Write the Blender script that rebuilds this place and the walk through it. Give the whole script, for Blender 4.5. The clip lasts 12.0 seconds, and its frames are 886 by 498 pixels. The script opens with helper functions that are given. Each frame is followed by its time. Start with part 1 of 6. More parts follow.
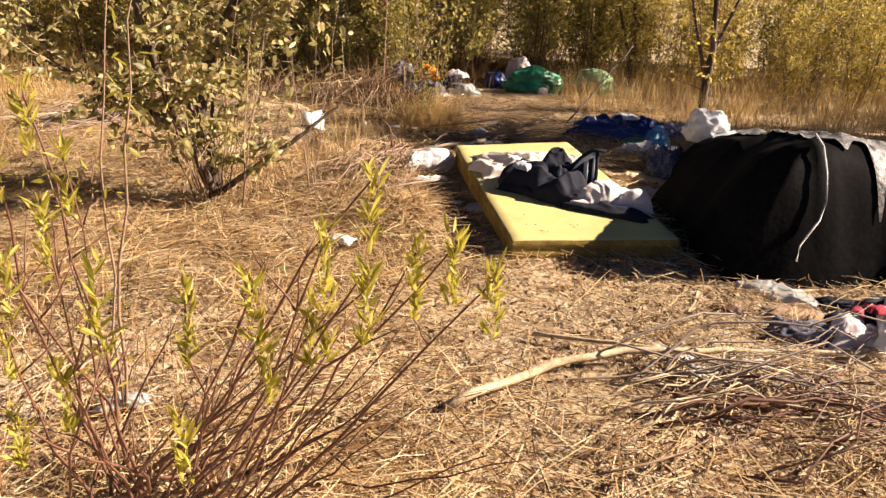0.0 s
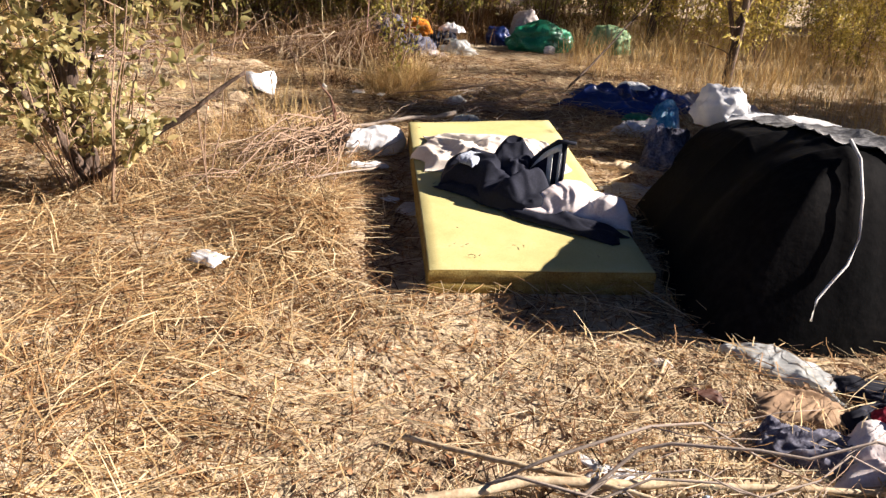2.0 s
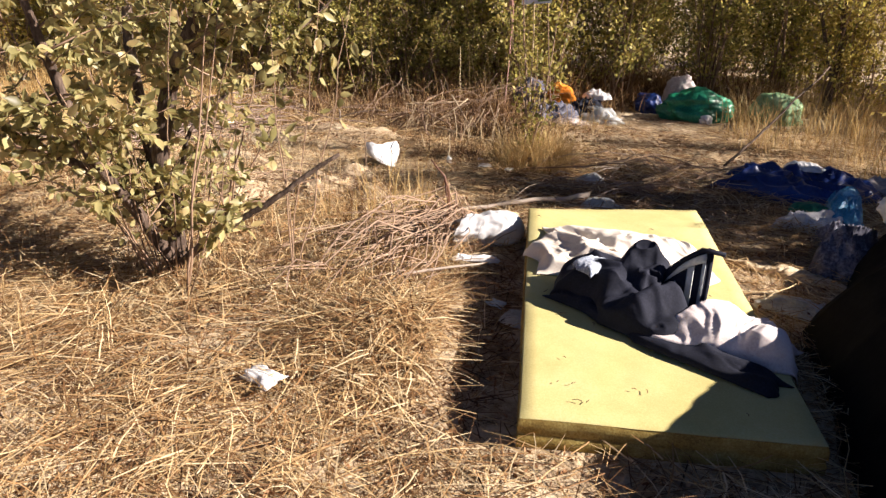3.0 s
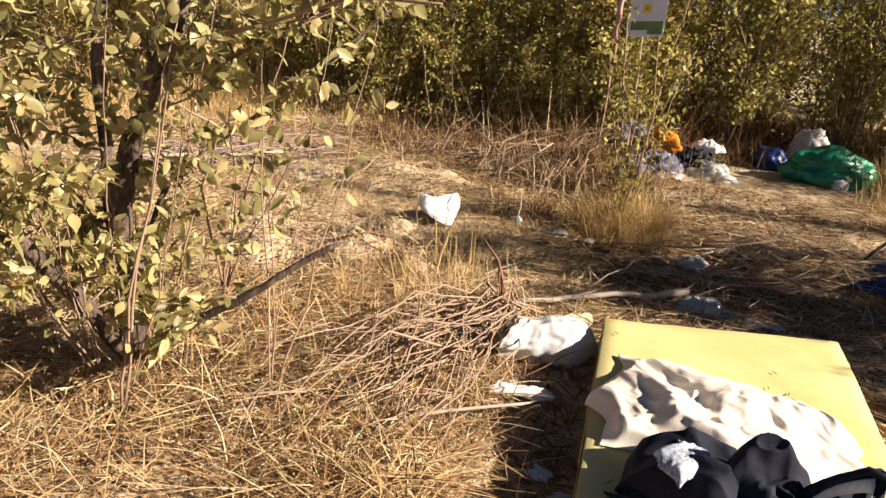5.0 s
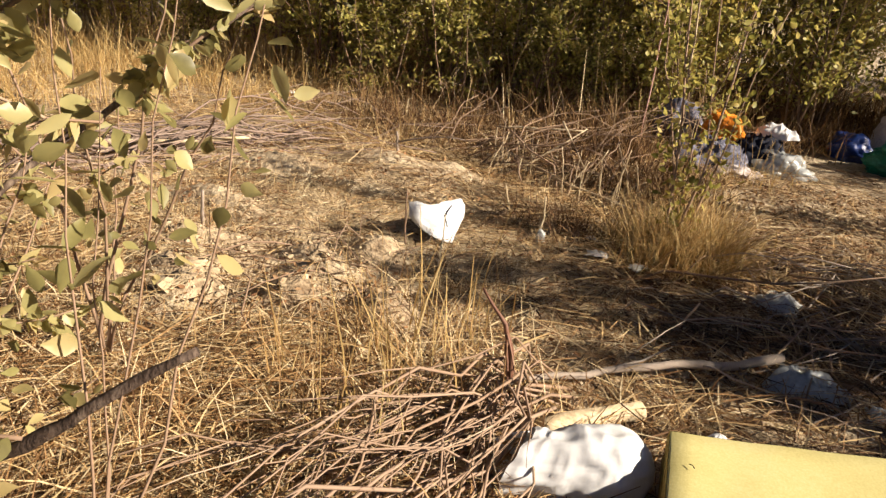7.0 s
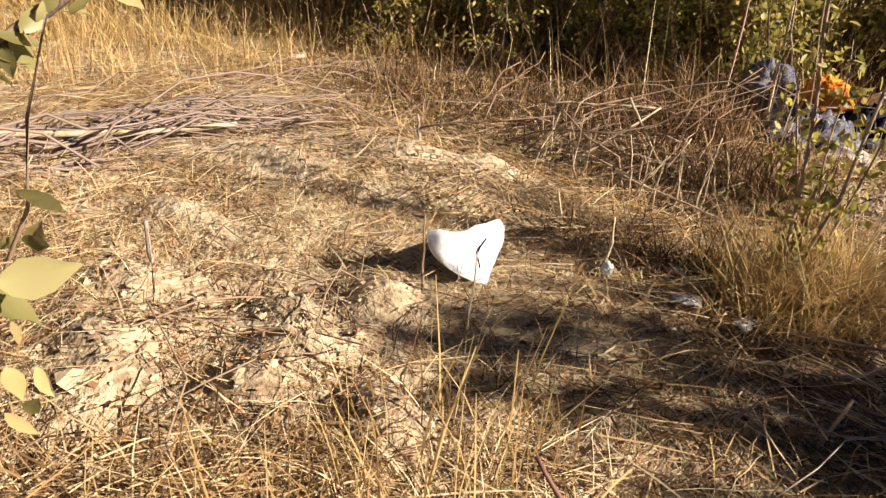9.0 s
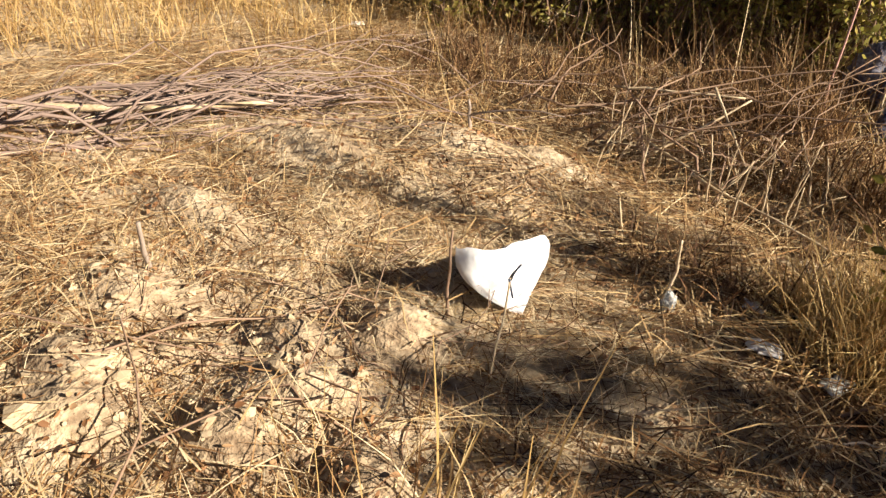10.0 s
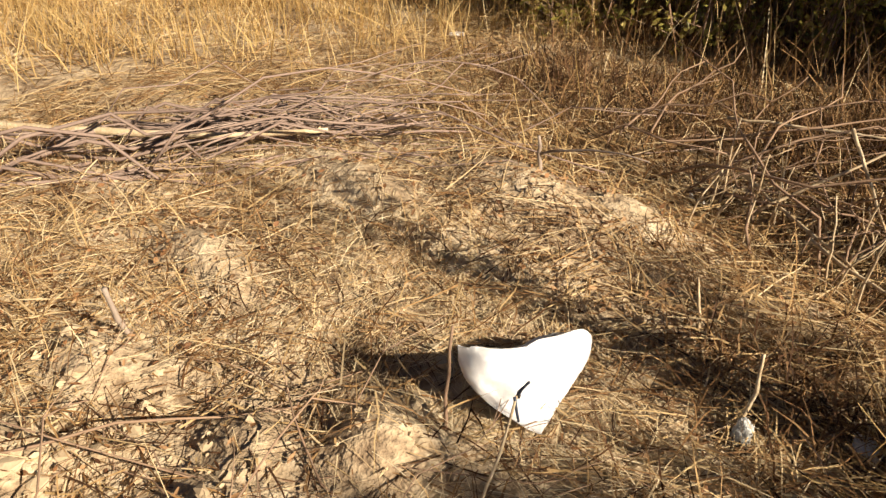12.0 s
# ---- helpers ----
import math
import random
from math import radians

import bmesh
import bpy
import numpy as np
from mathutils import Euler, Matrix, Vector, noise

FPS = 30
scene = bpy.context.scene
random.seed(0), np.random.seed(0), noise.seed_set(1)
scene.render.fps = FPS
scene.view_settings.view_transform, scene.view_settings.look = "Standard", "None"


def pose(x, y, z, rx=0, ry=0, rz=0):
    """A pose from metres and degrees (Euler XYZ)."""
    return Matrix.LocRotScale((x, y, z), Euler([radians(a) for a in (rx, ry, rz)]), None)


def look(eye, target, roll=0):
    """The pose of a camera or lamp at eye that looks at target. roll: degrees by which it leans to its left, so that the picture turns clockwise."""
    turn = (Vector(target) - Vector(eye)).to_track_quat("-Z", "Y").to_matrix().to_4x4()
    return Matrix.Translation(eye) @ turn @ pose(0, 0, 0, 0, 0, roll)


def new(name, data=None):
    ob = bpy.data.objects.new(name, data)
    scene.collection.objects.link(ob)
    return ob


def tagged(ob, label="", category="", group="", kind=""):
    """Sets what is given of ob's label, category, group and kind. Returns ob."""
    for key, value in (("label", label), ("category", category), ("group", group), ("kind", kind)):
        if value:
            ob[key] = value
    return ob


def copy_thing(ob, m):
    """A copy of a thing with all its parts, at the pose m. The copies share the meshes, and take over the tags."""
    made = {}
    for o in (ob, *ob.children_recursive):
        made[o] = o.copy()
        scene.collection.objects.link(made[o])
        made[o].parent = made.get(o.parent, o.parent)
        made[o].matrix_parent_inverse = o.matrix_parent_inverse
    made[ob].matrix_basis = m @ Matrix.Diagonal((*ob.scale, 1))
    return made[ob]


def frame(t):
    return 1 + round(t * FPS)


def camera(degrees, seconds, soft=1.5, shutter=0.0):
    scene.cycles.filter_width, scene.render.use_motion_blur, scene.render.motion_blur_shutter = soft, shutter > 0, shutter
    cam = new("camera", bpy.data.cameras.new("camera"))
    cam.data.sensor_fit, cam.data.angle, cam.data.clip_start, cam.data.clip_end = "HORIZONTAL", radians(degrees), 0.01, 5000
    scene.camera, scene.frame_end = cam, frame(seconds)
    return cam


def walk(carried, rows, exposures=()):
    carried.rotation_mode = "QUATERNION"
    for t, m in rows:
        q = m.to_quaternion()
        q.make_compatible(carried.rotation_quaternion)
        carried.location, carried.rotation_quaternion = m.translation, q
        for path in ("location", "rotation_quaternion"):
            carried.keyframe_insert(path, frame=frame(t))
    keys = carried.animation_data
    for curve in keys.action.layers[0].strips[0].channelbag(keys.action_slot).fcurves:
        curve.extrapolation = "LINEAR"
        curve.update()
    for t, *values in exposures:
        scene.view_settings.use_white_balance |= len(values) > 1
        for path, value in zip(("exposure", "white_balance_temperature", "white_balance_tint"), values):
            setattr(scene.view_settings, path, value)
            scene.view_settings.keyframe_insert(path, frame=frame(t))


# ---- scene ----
cam = camera(60.4, 12.0, 1.4)
PATH = [
    (0, (0.485, 0.55, 1.387), (0.337, 2.43, 0.724), 2.2),
    (0.5, (0.566, 0.832, 1.415), (0.582, 2.717, 0.746), 1.4),
    (1, (0.761, 1.141, 1.413), (0.674, 3.032, 0.766), 2.1),
    (1.5, (0.887, 1.352, 1.379), (0.54, 3.158, 0.592), -0.5),
    (2, (0.939, 1.677, 1.372), (0.714, 3.501, 0.583), 3.2),
    (2.5, (0.972, 2.018, 1.397), (0.598, 3.816, 0.606), 1.5),
    (2.7, (1.007, 2.158, 1.388), (0.52, 3.961, 0.672), 1.5),
    (4.3, (0.789, 3.107, 1.428), (-0.062, 4.799, 0.785), 4.8),
    (4.5, (0.812, 3.214, 1.425), (-0.069, 4.885, 0.769), 4.7),
    (5, (0.772, 3.436, 1.444), (-0.066, 5.13, 0.792), 4.8),
    (5.5, (0.675, 3.732, 1.391), (-0.02, 5.5, 0.765), 2.8),
    (6, (0.521, 4.008, 1.38), (-0.165, 5.765, 0.713), 5.4),
    (6.5, (0.453, 4.309, 1.335), (-0.41, 5.969, 0.628), 5.6),
    (7, (0.348, 4.56, 1.317), (-0.534, 6.2, 0.587), 4.9),
    (7.2, (0.286, 4.629, 1.311), (-0.565, 6.274, 0.555), 4.1),
    (8.8, (-0.075, 5.38, 1.293), (-0.93, 6.981, 0.455), 5.9),
    (9, (-0.143, 5.467, 1.287), (-1.074, 7.008, 0.417), 3.5),
    (9.5, (-0.246, 5.647, 1.271), (-1.197, 7.134, 0.331), 3.8),
    (10, (-0.256, 5.898, 1.286), (-1.322, 7.284, 0.316), 3.5),
    (10.5, (-0.286, 6.073, 1.271), (-1.281, 7.487, 0.266), 5.3),
    (11, (-0.367, 6.223, 1.268), (-1.484, 7.564, 0.292), 2.4),
    (11.5, (-0.378, 6.31, 1.264), (-1.6, 7.508, 0.23), 2.1),
    (12, (-0.341, 6.527, 1.29), (-1.675, 7.636, 0.295), 0.3),
]
EXPOSURES = [(0, 1.53, 6800, 20), (1, 1.65, 6150, 16), (2.5, 1.45, 5950, 18), (5, 1.43, 6350, 14), (7, 1.19, 6450, 13), (9, 1.37, 6250, 13), (12, 1.05, 6700, 13)]
walk(cam, [(t, look(eye, target, roll)) for t, eye, target, roll in PATH], EXPOSURES)

# ---------------------------------------------------------------- light
SUN_TO = Vector((0.98, 0.19, 0.0)).normalized()
SUN_ELEVATION = radians(29.0)
world = bpy.data.worlds.new("sky")
world.use_nodes = True
scene.world = world
sky = world.node_tree.nodes.new("ShaderNodeTexSky")
sky.sky_type, sky.sun_disc = "NISHITA", False
sky.sun_elevation = SUN_ELEVATION
sky.sun_rotation = math.atan2(SUN_TO.x, SUN_TO.y)
sky.air_density, sky.dust_density = 0.2, 0.05
back = world.node_tree.nodes["Background"]
back.inputs["Strength"].default_value = 0.05
world.node_tree.links.new(sky.outputs["Color"], back.inputs["Color"])
sun_data = bpy.data.lights.new("sun", "SUN")
sun_data.energy, sun_data.angle, sun_data.color = 5.0, radians(0.5), (1.0, 0.88, 0.70)
sun_dir = Vector((SUN_TO.x * math.cos(SUN_ELEVATION), SUN_TO.y * math.cos(SUN_ELEVATION), math.sin(SUN_ELEVATION)))
sun = new("sun", sun_data)
sun.matrix_world = look(sun_dir * 40, (0, 0, 0))

# ---------------------------------------------------------------- helpers
RNG = np.random.default_rng(7)


def lattice(ix, iy, seed):
    h = (ix.astype(np.int64) * 374761393 + iy.astype(np.int64) * 668265263 + seed * 974711) & 0x7FFFFFFF
    h = ((h ^ (h >> 13)) * 1274126177) & 0x7FFFFFFF
    return ((h ^ (h >> 16)) & 0xFFFF) / 65535.0


def vnoise(x, y, freq=1.0, seed=0):
    """Smooth value noise in -1..1."""
    x, y = np.asarray(x, float) * freq, np.asarray(y, float) * freq
    ix, iy = np.floor(x), np.floor(y)
    fx, fy = x - ix, y - iy
    fx, fy = fx * fx * (3 - 2 * fx), fy * fy * (3 - 2 * fy)
    a, b = lattice(ix, iy, seed), lattice(ix + 1, iy, seed)
    c, d = lattice(ix, iy + 1, seed), lattice(ix + 1, iy + 1, seed)
    return ((a * (1 - fx) + b * fx) * (1 - fy) + (c * (1 - fx) + d * fx) * fy) * 2 - 1


def bump_at(x, y, cx, cy, rx, ry, h):
    return h * np.exp(-((x - cx) / rx) ** 2 - ((y - cy) / ry) ** 2)


MOUNDS = ((-1.42, 7.25, 0.15, 0.13), (-2.14, 6.84, 0.16, 0.13), (-1.45, 6.87, 0.14, 0.08), (-1.40, 6.64, 0.12, 0.09), (-2.2, 8.47, 0.30, 0.14), (-1.8, 8.6, 0.16, 0.10), (-1.75, 6.45, 0.16, 0.10), (-2.6, 8.0, 0.5, 0.12), (-0.82, 7.42, 0.26, 0.07), (-2.5, 7.3, 0.25, 0.1), (-1.05, 6.75, 0.13, 0.10), (-1.95, 6.55, 0.14, 0.10), (-1.62, 7.02, 0.10, 0.08))


def ground_z(x, y):
    """Height of the ground: nearly level, lumpy, with a few sandy mounds."""
    x, y = np.asarray(x, float), np.asarray(y, float)
    z = 0.018 * vnoise(x, y, 0.9, 3) + 0.010 * vnoise(x, y, 3.1, 4)
    near = np.exp(-(((x + 1.7) / 1.5) ** 2 + ((y - 6.9) / 1.1) ** 2))
    z = z + near * (0.022 * vnoise(x, y, 7.0, 5) + 0.014 * vnoise(x, y, 15.0, 6))
    for k, (mx, my, rx, ry) in enumerate(MOUNDS):
        z = z + bump_at(x, y, mx, my, rx, ry, -0.015 if k == 8 else 0.085)
    z = z + bump_at(x, y, -2.3, 8.35, 0.8, 0.25, 0.05) + bump_at(x, y, -0.2, 4.95, 0.30, 0.42, 0.07)
    for k in range(6):
        z = z - bump_at(x, y, -1.78 + 0.2 * k, 9.08 - 0.06 * k, 0.16, 0.13, 0.07)
    # dips near (-0.74, 8.32) and (0.22, 5.35) are dug to deepen shade
    z = z - bump_at(x, y, -0.74, 8.32, 0.2, 0.14, 0.07) - bump_at(x, y, -1.62, 6.45, 0.09, 0.12, 0.06) - bump_at(x, y, -1.75, 5.2, 0.55, 0.3, 0.06) - bump_at(x, y, 0.22, 5.35, 0.16, 0.75, 0.045)
    z = z + 0.25 * np.clip((np.hypot(x, y - 8) - 12) / 30, 0, 4) * vnoise(x, y, 0.05, 8)
    return z


class Soup:
    """Gathers pieces of mesh as arrays, then becomes one mesh."""

    def __init__(self):
        self.v, self.f, self.n = [], [], 0

    def add(self, verts, *faces):
        verts = np.asarray(verts, float).reshape(-1, 3)
        for f in faces:
            f = np.asarray(f, np.int64)
            if len(f):
                self.f.append(f + self.n)
        self.v.append(verts)
        self.n += len(verts)

    def mesh(self, name, material, smooth=True):
        verts = np.concatenate(self.v)
        loops = np.concatenate([f.ravel() for f in self.f])
        sizes = np.concatenate([np.full(len(f), f.shape[1], np.int64) for f in self.f])
        me = bpy.data.meshes.new(name)
        me.vertices.add(len(verts))
        me.vertices.foreach_set("co", verts.ravel())
        me.loops.add(len(loops))
        me.loops.foreach_set("vertex_index", loops.astype(np.int32))
        me.polygons.add(len(sizes))
        starts = np.concatenate([[0], np.cumsum(sizes)[:-1]])
        me.polygons.foreach_set("loop_start", starts.astype(np.int32))
        me.polygons.foreach_set("loop_total", sizes.astype(np.int32))
        me.polygons.foreach_set("use_smooth", np.full(len(sizes), smooth))
        me.materials.append(material)
        me.update(calc_edges=True)
        me.validate()
        return me


def thing(name, label, category, place=(0, 0, 0), turn=0, group="", kind=""):
    ob = new(name)
    ob.matrix_world = pose(*place, 0, 0, turn)
    return tagged(ob, label, category, group, kind)


def part(name, soup, material, parent, label="", smooth=True):
    """Links a soup as one mesh under a thing; its points are in the thing's own space."""
    ob = new(name, soup.mesh(name, material, smooth))
    ob.parent = parent
    return tagged(ob, label)


def single(name, soup, material, label, category, group="", kind="", smooth=True):
    return tagged(new(name, soup.mesh(name, material, smooth)), label, category, group, kind)


def tube(soup, points, r0, r1, sides=5, knots=0.0):
    """A tapering round stem along points."""
    p = np.asarray(points, float)
    k = len(p)
    d = np.gradient(p, axis=0)
    d /= np.linalg.norm(d, axis=1)[:, None] + 1e-9
    ref = np.where(np.abs(d[:, 2:3]) > 0.9, np.array([[1.0, 0, 0]]), np.array([[0, 0, 1.0]]))
    a = np.cross(d, ref)
    a /= np.linalg.norm(a, axis=1)[:, None] + 1e-9
    b = np.cross(d, a)
    ang = np.arange(sides) * 2 * np.pi / sides
    r = np.linspace(r0, r1, k)
    if knots:
        r = r * (1 + knots * RNG.uniform(-1, 1, k))
    v = p[:, None, :] + r[:, None, None] * (np.cos(ang)[None, :, None] * a[:, None, :] + np.sin(ang)[None, :, None] * b[:, None, :])
    i = np.arange(k - 1)[:, None] * sides + np.arange(sides)[None, :]
    j = np.arange(k - 1)[:, None] * sides + (np.arange(sides)[None, :] + 1) % sides
    quads = np.stack([i, j, j + sides, i + sides], -1).reshape(-1, 4)
    caps = [np.array([[0, s + 1, s] for s in range(1, sides - 1)]), np.array([[(k - 1) * sides, (k - 1) * sides + s, (k - 1) * sides + s + 1] for s in range(1, sides - 1)])]
    soup.add(v.reshape(-1, 3), quads, *caps)


def crooked(a, b, n=7, wob=0.04, sag=0.0, seed=None):
    """A crooked line from a to b."""
    g = np.random.default_rng(seed) if seed is not None else RNG
    a, b = np.asarray(a, float), np.asarray(b, float)
    s = np.linspace(0, 1, n)[:, None]
    length = np.linalg.norm(b - a)
    w = np.cumsum(g.normal(0, 1, (n, 3)), axis=0)
    w -= w[0] + (w[-1] - w[0]) * s
    p = a + (b - a) * s + w * wob * length / n ** 0.5
    p[:, 2] += sag * length * 4 * (s[:, 0] * (1 - s[:, 0]))
    return p


def ribbons(soup, base, azimuth, tilt, length, width, bend, rows=4):
    """Many thin blades: base (n,3), azimuth and tilt in radians, bend droops the tip."""
    n = len(base)
    azimuth, tilt, length, width, bend = [np.broadcast_to(np.asarray(q, float), (n,)) for q in (azimuth, tilt, length, width, bend)]
    roll = RNG.uniform(-0.7, 0.7, n)
    pts, cur = [base], base
    for k in range(1, rows):
        el = tilt - bend * (k - 0.5) / (rows - 1)
        az = azimuth + RNG.normal(0, 0.10, n)
        step = np.stack([np.cos(el) * np.cos(az), np.cos(el) * np.sin(az), np.sin(el)], -1) * (length / (rows - 1))[:, None]
        cur = cur + step
        pts.append(cur)
    side = np.stack([-np.sin(azimuth + roll), np.cos(azimuth + roll), np.sin(roll) * 0.8], -1)
    v = np.empty((n, rows * 2, 3))
    for k, p in enumerate(pts):
        w = width * (1.0 - 0.75 * (k / (rows - 1)) ** 2) * 0.5
        v[:, 2 * k] = p - side * w[:, None]
        v[:, 2 * k + 1] = p + side * w[:, None]
    off = np.arange(n)[:, None] * rows * 2
    quads = np.concatenate([off + np.array([[2 * k, 2 * k + 1, 2 * k + 3, 2 * k + 2]]) for k in range(rows - 1)])
    soup.add(v.reshape(-1, 3), quads)


def unit(v):
    return v / (np.linalg.norm(v, axis=-1, keepdims=True) + 1e-9)


def leaves(soup, base, way, length, width, simple=False):
    """Many leaves: each a folded, pointed blade from base along way."""
    n = len(base)
    way = unit(way)
    length, width = np.broadcast_to(length, (n,))[:, None], np.broadcast_to(width, (n,))[:, None]
    rnd = unit(RNG.normal(0, 1, (n, 3)) + np.array([0, 0, 0.6]))
    side = unit(np.cross(way, rnd))
    up = np.cross(side, way)
    base = np.asarray(base, float)
    if simple:
        v = np.stack([base, base + way * length * 0.45 + side * width * 0.5, base + way * length, base + way * length * 0.45 - side * width * 0.5 + up * width * 0.12], 1)
        off = np.arange(n)[:, None] * 4
        soup.add(v.reshape(-1, 3), off + np.array([[0, 1, 2, 3]]))
        return
    stations = ((0.14, 0.30), (0.36, 0.50), (0.62, 0.42), (0.85, 0.17))
    rows = [base]
    for f, half in stations:
        rib = base + way * length * f - up * (length * 0.16 * f * f + width * 0.10)
        rows += [rib + side * width * half + up * width * 0.12, rib, rib - side * width * half + up * width * 0.12]
    rows.append(base + way * length - up * length * 0.20)
    v = np.stack(rows, 1)
    off = np.arange(n)[:, None] * 14
    tris = np.concatenate([off + np.array([t]) for t in ((0, 1, 2), (0, 2, 3), (10, 13, 11), (11, 13, 12))])
    quads = np.concatenate([off + np.array([q]) for k in (1, 4, 7) for q in ((k, k + 3, k + 4, k + 1), (k + 1, k + 4, k + 5, k + 2))])
    soup.add(v.reshape(-1, 3), tris, quads)


def drape(soup, corners, z0, height, seed, freq=6.0, folds=None, nx=40, ny=40, wobble=0.10, floor=None, soften=4.0, soft=False):
    """A crumpled cloth or sheet lying over the quad of four ground points (in order round it): folded top, thin edge, flat underside."""
    c = np.asarray(corners, float)
    u, v = np.meshgrid(np.linspace(0, 1, nx), np.linspace(0, 1, ny), indexing="ij")
    uu = u + wobble * vnoise(u * 3, v * 3, 1.3, seed + 11) * 1.0
    vv = v + wobble * vnoise(u * 3, v * 3, 1.3, seed + 12) * 1.0
    x = (c[0, 0] * (1 - uu) + c[1, 0] * uu) * (1 - vv) + (c[3, 0] * (1 - uu) + c[2, 0] * uu) * vv
    y = (c[0, 1] * (1 - uu) + c[1, 1] * uu) * (1 - vv) + (c[3, 1] * (1 - uu) + c[2, 1] * uu) * vv
    env = np.clip(1 - np.abs(2 * u - 1) ** soften, 0, 1) * np.clip(1 - np.abs(2 * v - 1) ** soften, 0, 1)
    wx = x + 0.09 * vnoise(x, y, 4, seed + 1) + 0.02 * vnoise(x, y, 14, seed + 3)
    wy = y + 0.09 * vnoise(x, y, 4, seed + 2) + 0.02 * vnoise(x, y, 14, seed + 4)
    if folds is None:
        folds = (1.0, 0.35)
    ca, sa = folds
    p, q = wx * ca + wy * sa, -wx * sa + wy * ca
    ridge = 1 - np.abs(vnoise(p * 0.45, q * 1.5, freq, seed))
    ridge2 = 1 - np.abs(vnoise(p * 0.7, q * 1.3, freq * 2.3, seed + 5))
    lump = 0.5 + 0.5 * vnoise(x, y, freq * 0.45, seed + 7)
    h = height * (0.12 + env * (0.38 * ridge ** 2 + 0.27 * ridge2 ** 2 + 0.35 * lump))
    if soft:
        bend1, bend2 = vnoise(x, y, 3.1, seed + 21) + 0.5 * vnoise(x, y, 7.3, seed + 22), vnoise(x, y, 4.3, seed + 23)
        fold1 = (0.5 + 0.5 * np.sin(2 * np.pi * q * freq * 0.75 + 3.0 * bend1)) ** 1.4
        fold2 = 0.5 + 0.5 * np.sin(2 * np.pi * (p * 0.5 + q) * freq * 1.7 + 3.0 * bend2)
        h = height * (0.14 + env * (0.48 * lump + 0.24 * fold1 + 0.03 * fold2 + 0.05 * (1 - np.abs(vnoise(p * 0.8 + 0.05 * bend2, q * 1.7, freq * 2.6, seed + 31))) ** 2 + 0.025 * vnoise(p, q * 2, freq * 4.2, seed + 32)))
    base = z0 if floor is None else floor(x, y)
    top = np.stack([x, y, base + 0.004 + h * np.clip(env * 3 + 0.12, 0, 1)], -1).reshape(-1, 3)
    bot = np.stack([x, y, base + 0 * x + 0.002], -1).reshape(-1, 3)
    i = (np.arange(nx - 1)[:, None] * ny + np.arange(ny - 1)[None, :]).ravel()
    quads = np.stack([i, i + ny, i + ny + 1, i + 1], -1)
    rim = np.concatenate([np.arange(ny) , (np.arange(1, nx)) * ny + ny - 1, (nx - 1) * ny + np.arange(ny - 2, -1, -1), np.arange(nx - 2, 0, -1) * ny])
    nxt = np.roll(rim, -1)
    n = nx * ny
    soup.add(np.concatenate([top, bot]), quads, quads[:, ::-1] + n, np.stack([rim, nxt, nxt + n, rim + n], -1))


def sack(soup, centre, radii, seed, crease=0.22, rings=26, segs=36, pinch=0.0, turn=0.0):
    """A crumpled bag: a rounded body, flat below, with sharp creases; pinch draws the top together."""
    t, p = np.meshgrid(np.linspace(0.001, np.pi - 0.001, rings), np.arange(segs) * 2 * np.pi / segs, indexing="ij")
    x, y, z = np.sin(t) * np.cos(p), np.sin(t) * np.sin(p), np.cos(t)
    nn = np.array([noise.noise(Vector((a * 1.6 + seed * 3.1, b * 1.6, c * 1.6))) for a, b, c in zip(x.ravel(), y.ravel(), z.ravel())]).reshape(x.shape)
    n2 = np.array([noise.noise(Vector((a * 4.2 + seed, b * 4.2 + 7, c * 4.2))) for a, b, c in zip(x.ravel(), y.ravel(), z.ravel())]).reshape(x.shape)
    n3 = np.array([noise.noise(Vector((a * 9.0 + seed, b * 9.0 - 7, c * 9.0))) for a, b, c in zip(x.ravel(), y.ravel(), z.ravel())]).reshape(x.shape)
    r = 1 + crease * (1.3 * nn + 0.9 * (0.35 - np.abs(n2)) + 0.8 * (0.3 - np.abs(n3)))
    r *= 1 - pinch * np.clip(z, 0, 1) ** 2
    x, y, z = x * r * radii[0], y * r * radii[1], z * r * radii[2]
    jit = RNG.normal(0, 0.012, (3, *x.shape)) * np.sin(t)
    x, y, z = x + jit[0] * radii[0], y + jit[1] * radii[1], z + jit[2] * radii[2]
    z = np.maximum(z, -radii[2] * 0.62)
    ca, sa = math.cos(turn), math.sin(turn)
    v = np.stack([centre[0] + x * ca - y * sa, centre[1] + x * sa + y * ca, centre[2] + z + radii[2] * 0.62], -1).reshape(-1, 3)
    i = (np.arange(rings - 1)[:, None] * segs + np.arange(segs)[None, :])
    j = (np.arange(rings - 1)[:, None] * segs + (np.arange(segs)[None, :] + 1) % segs)
    soup.add(v, np.stack([i, i + segs, j + segs, j], -1).reshape(-1, 4))


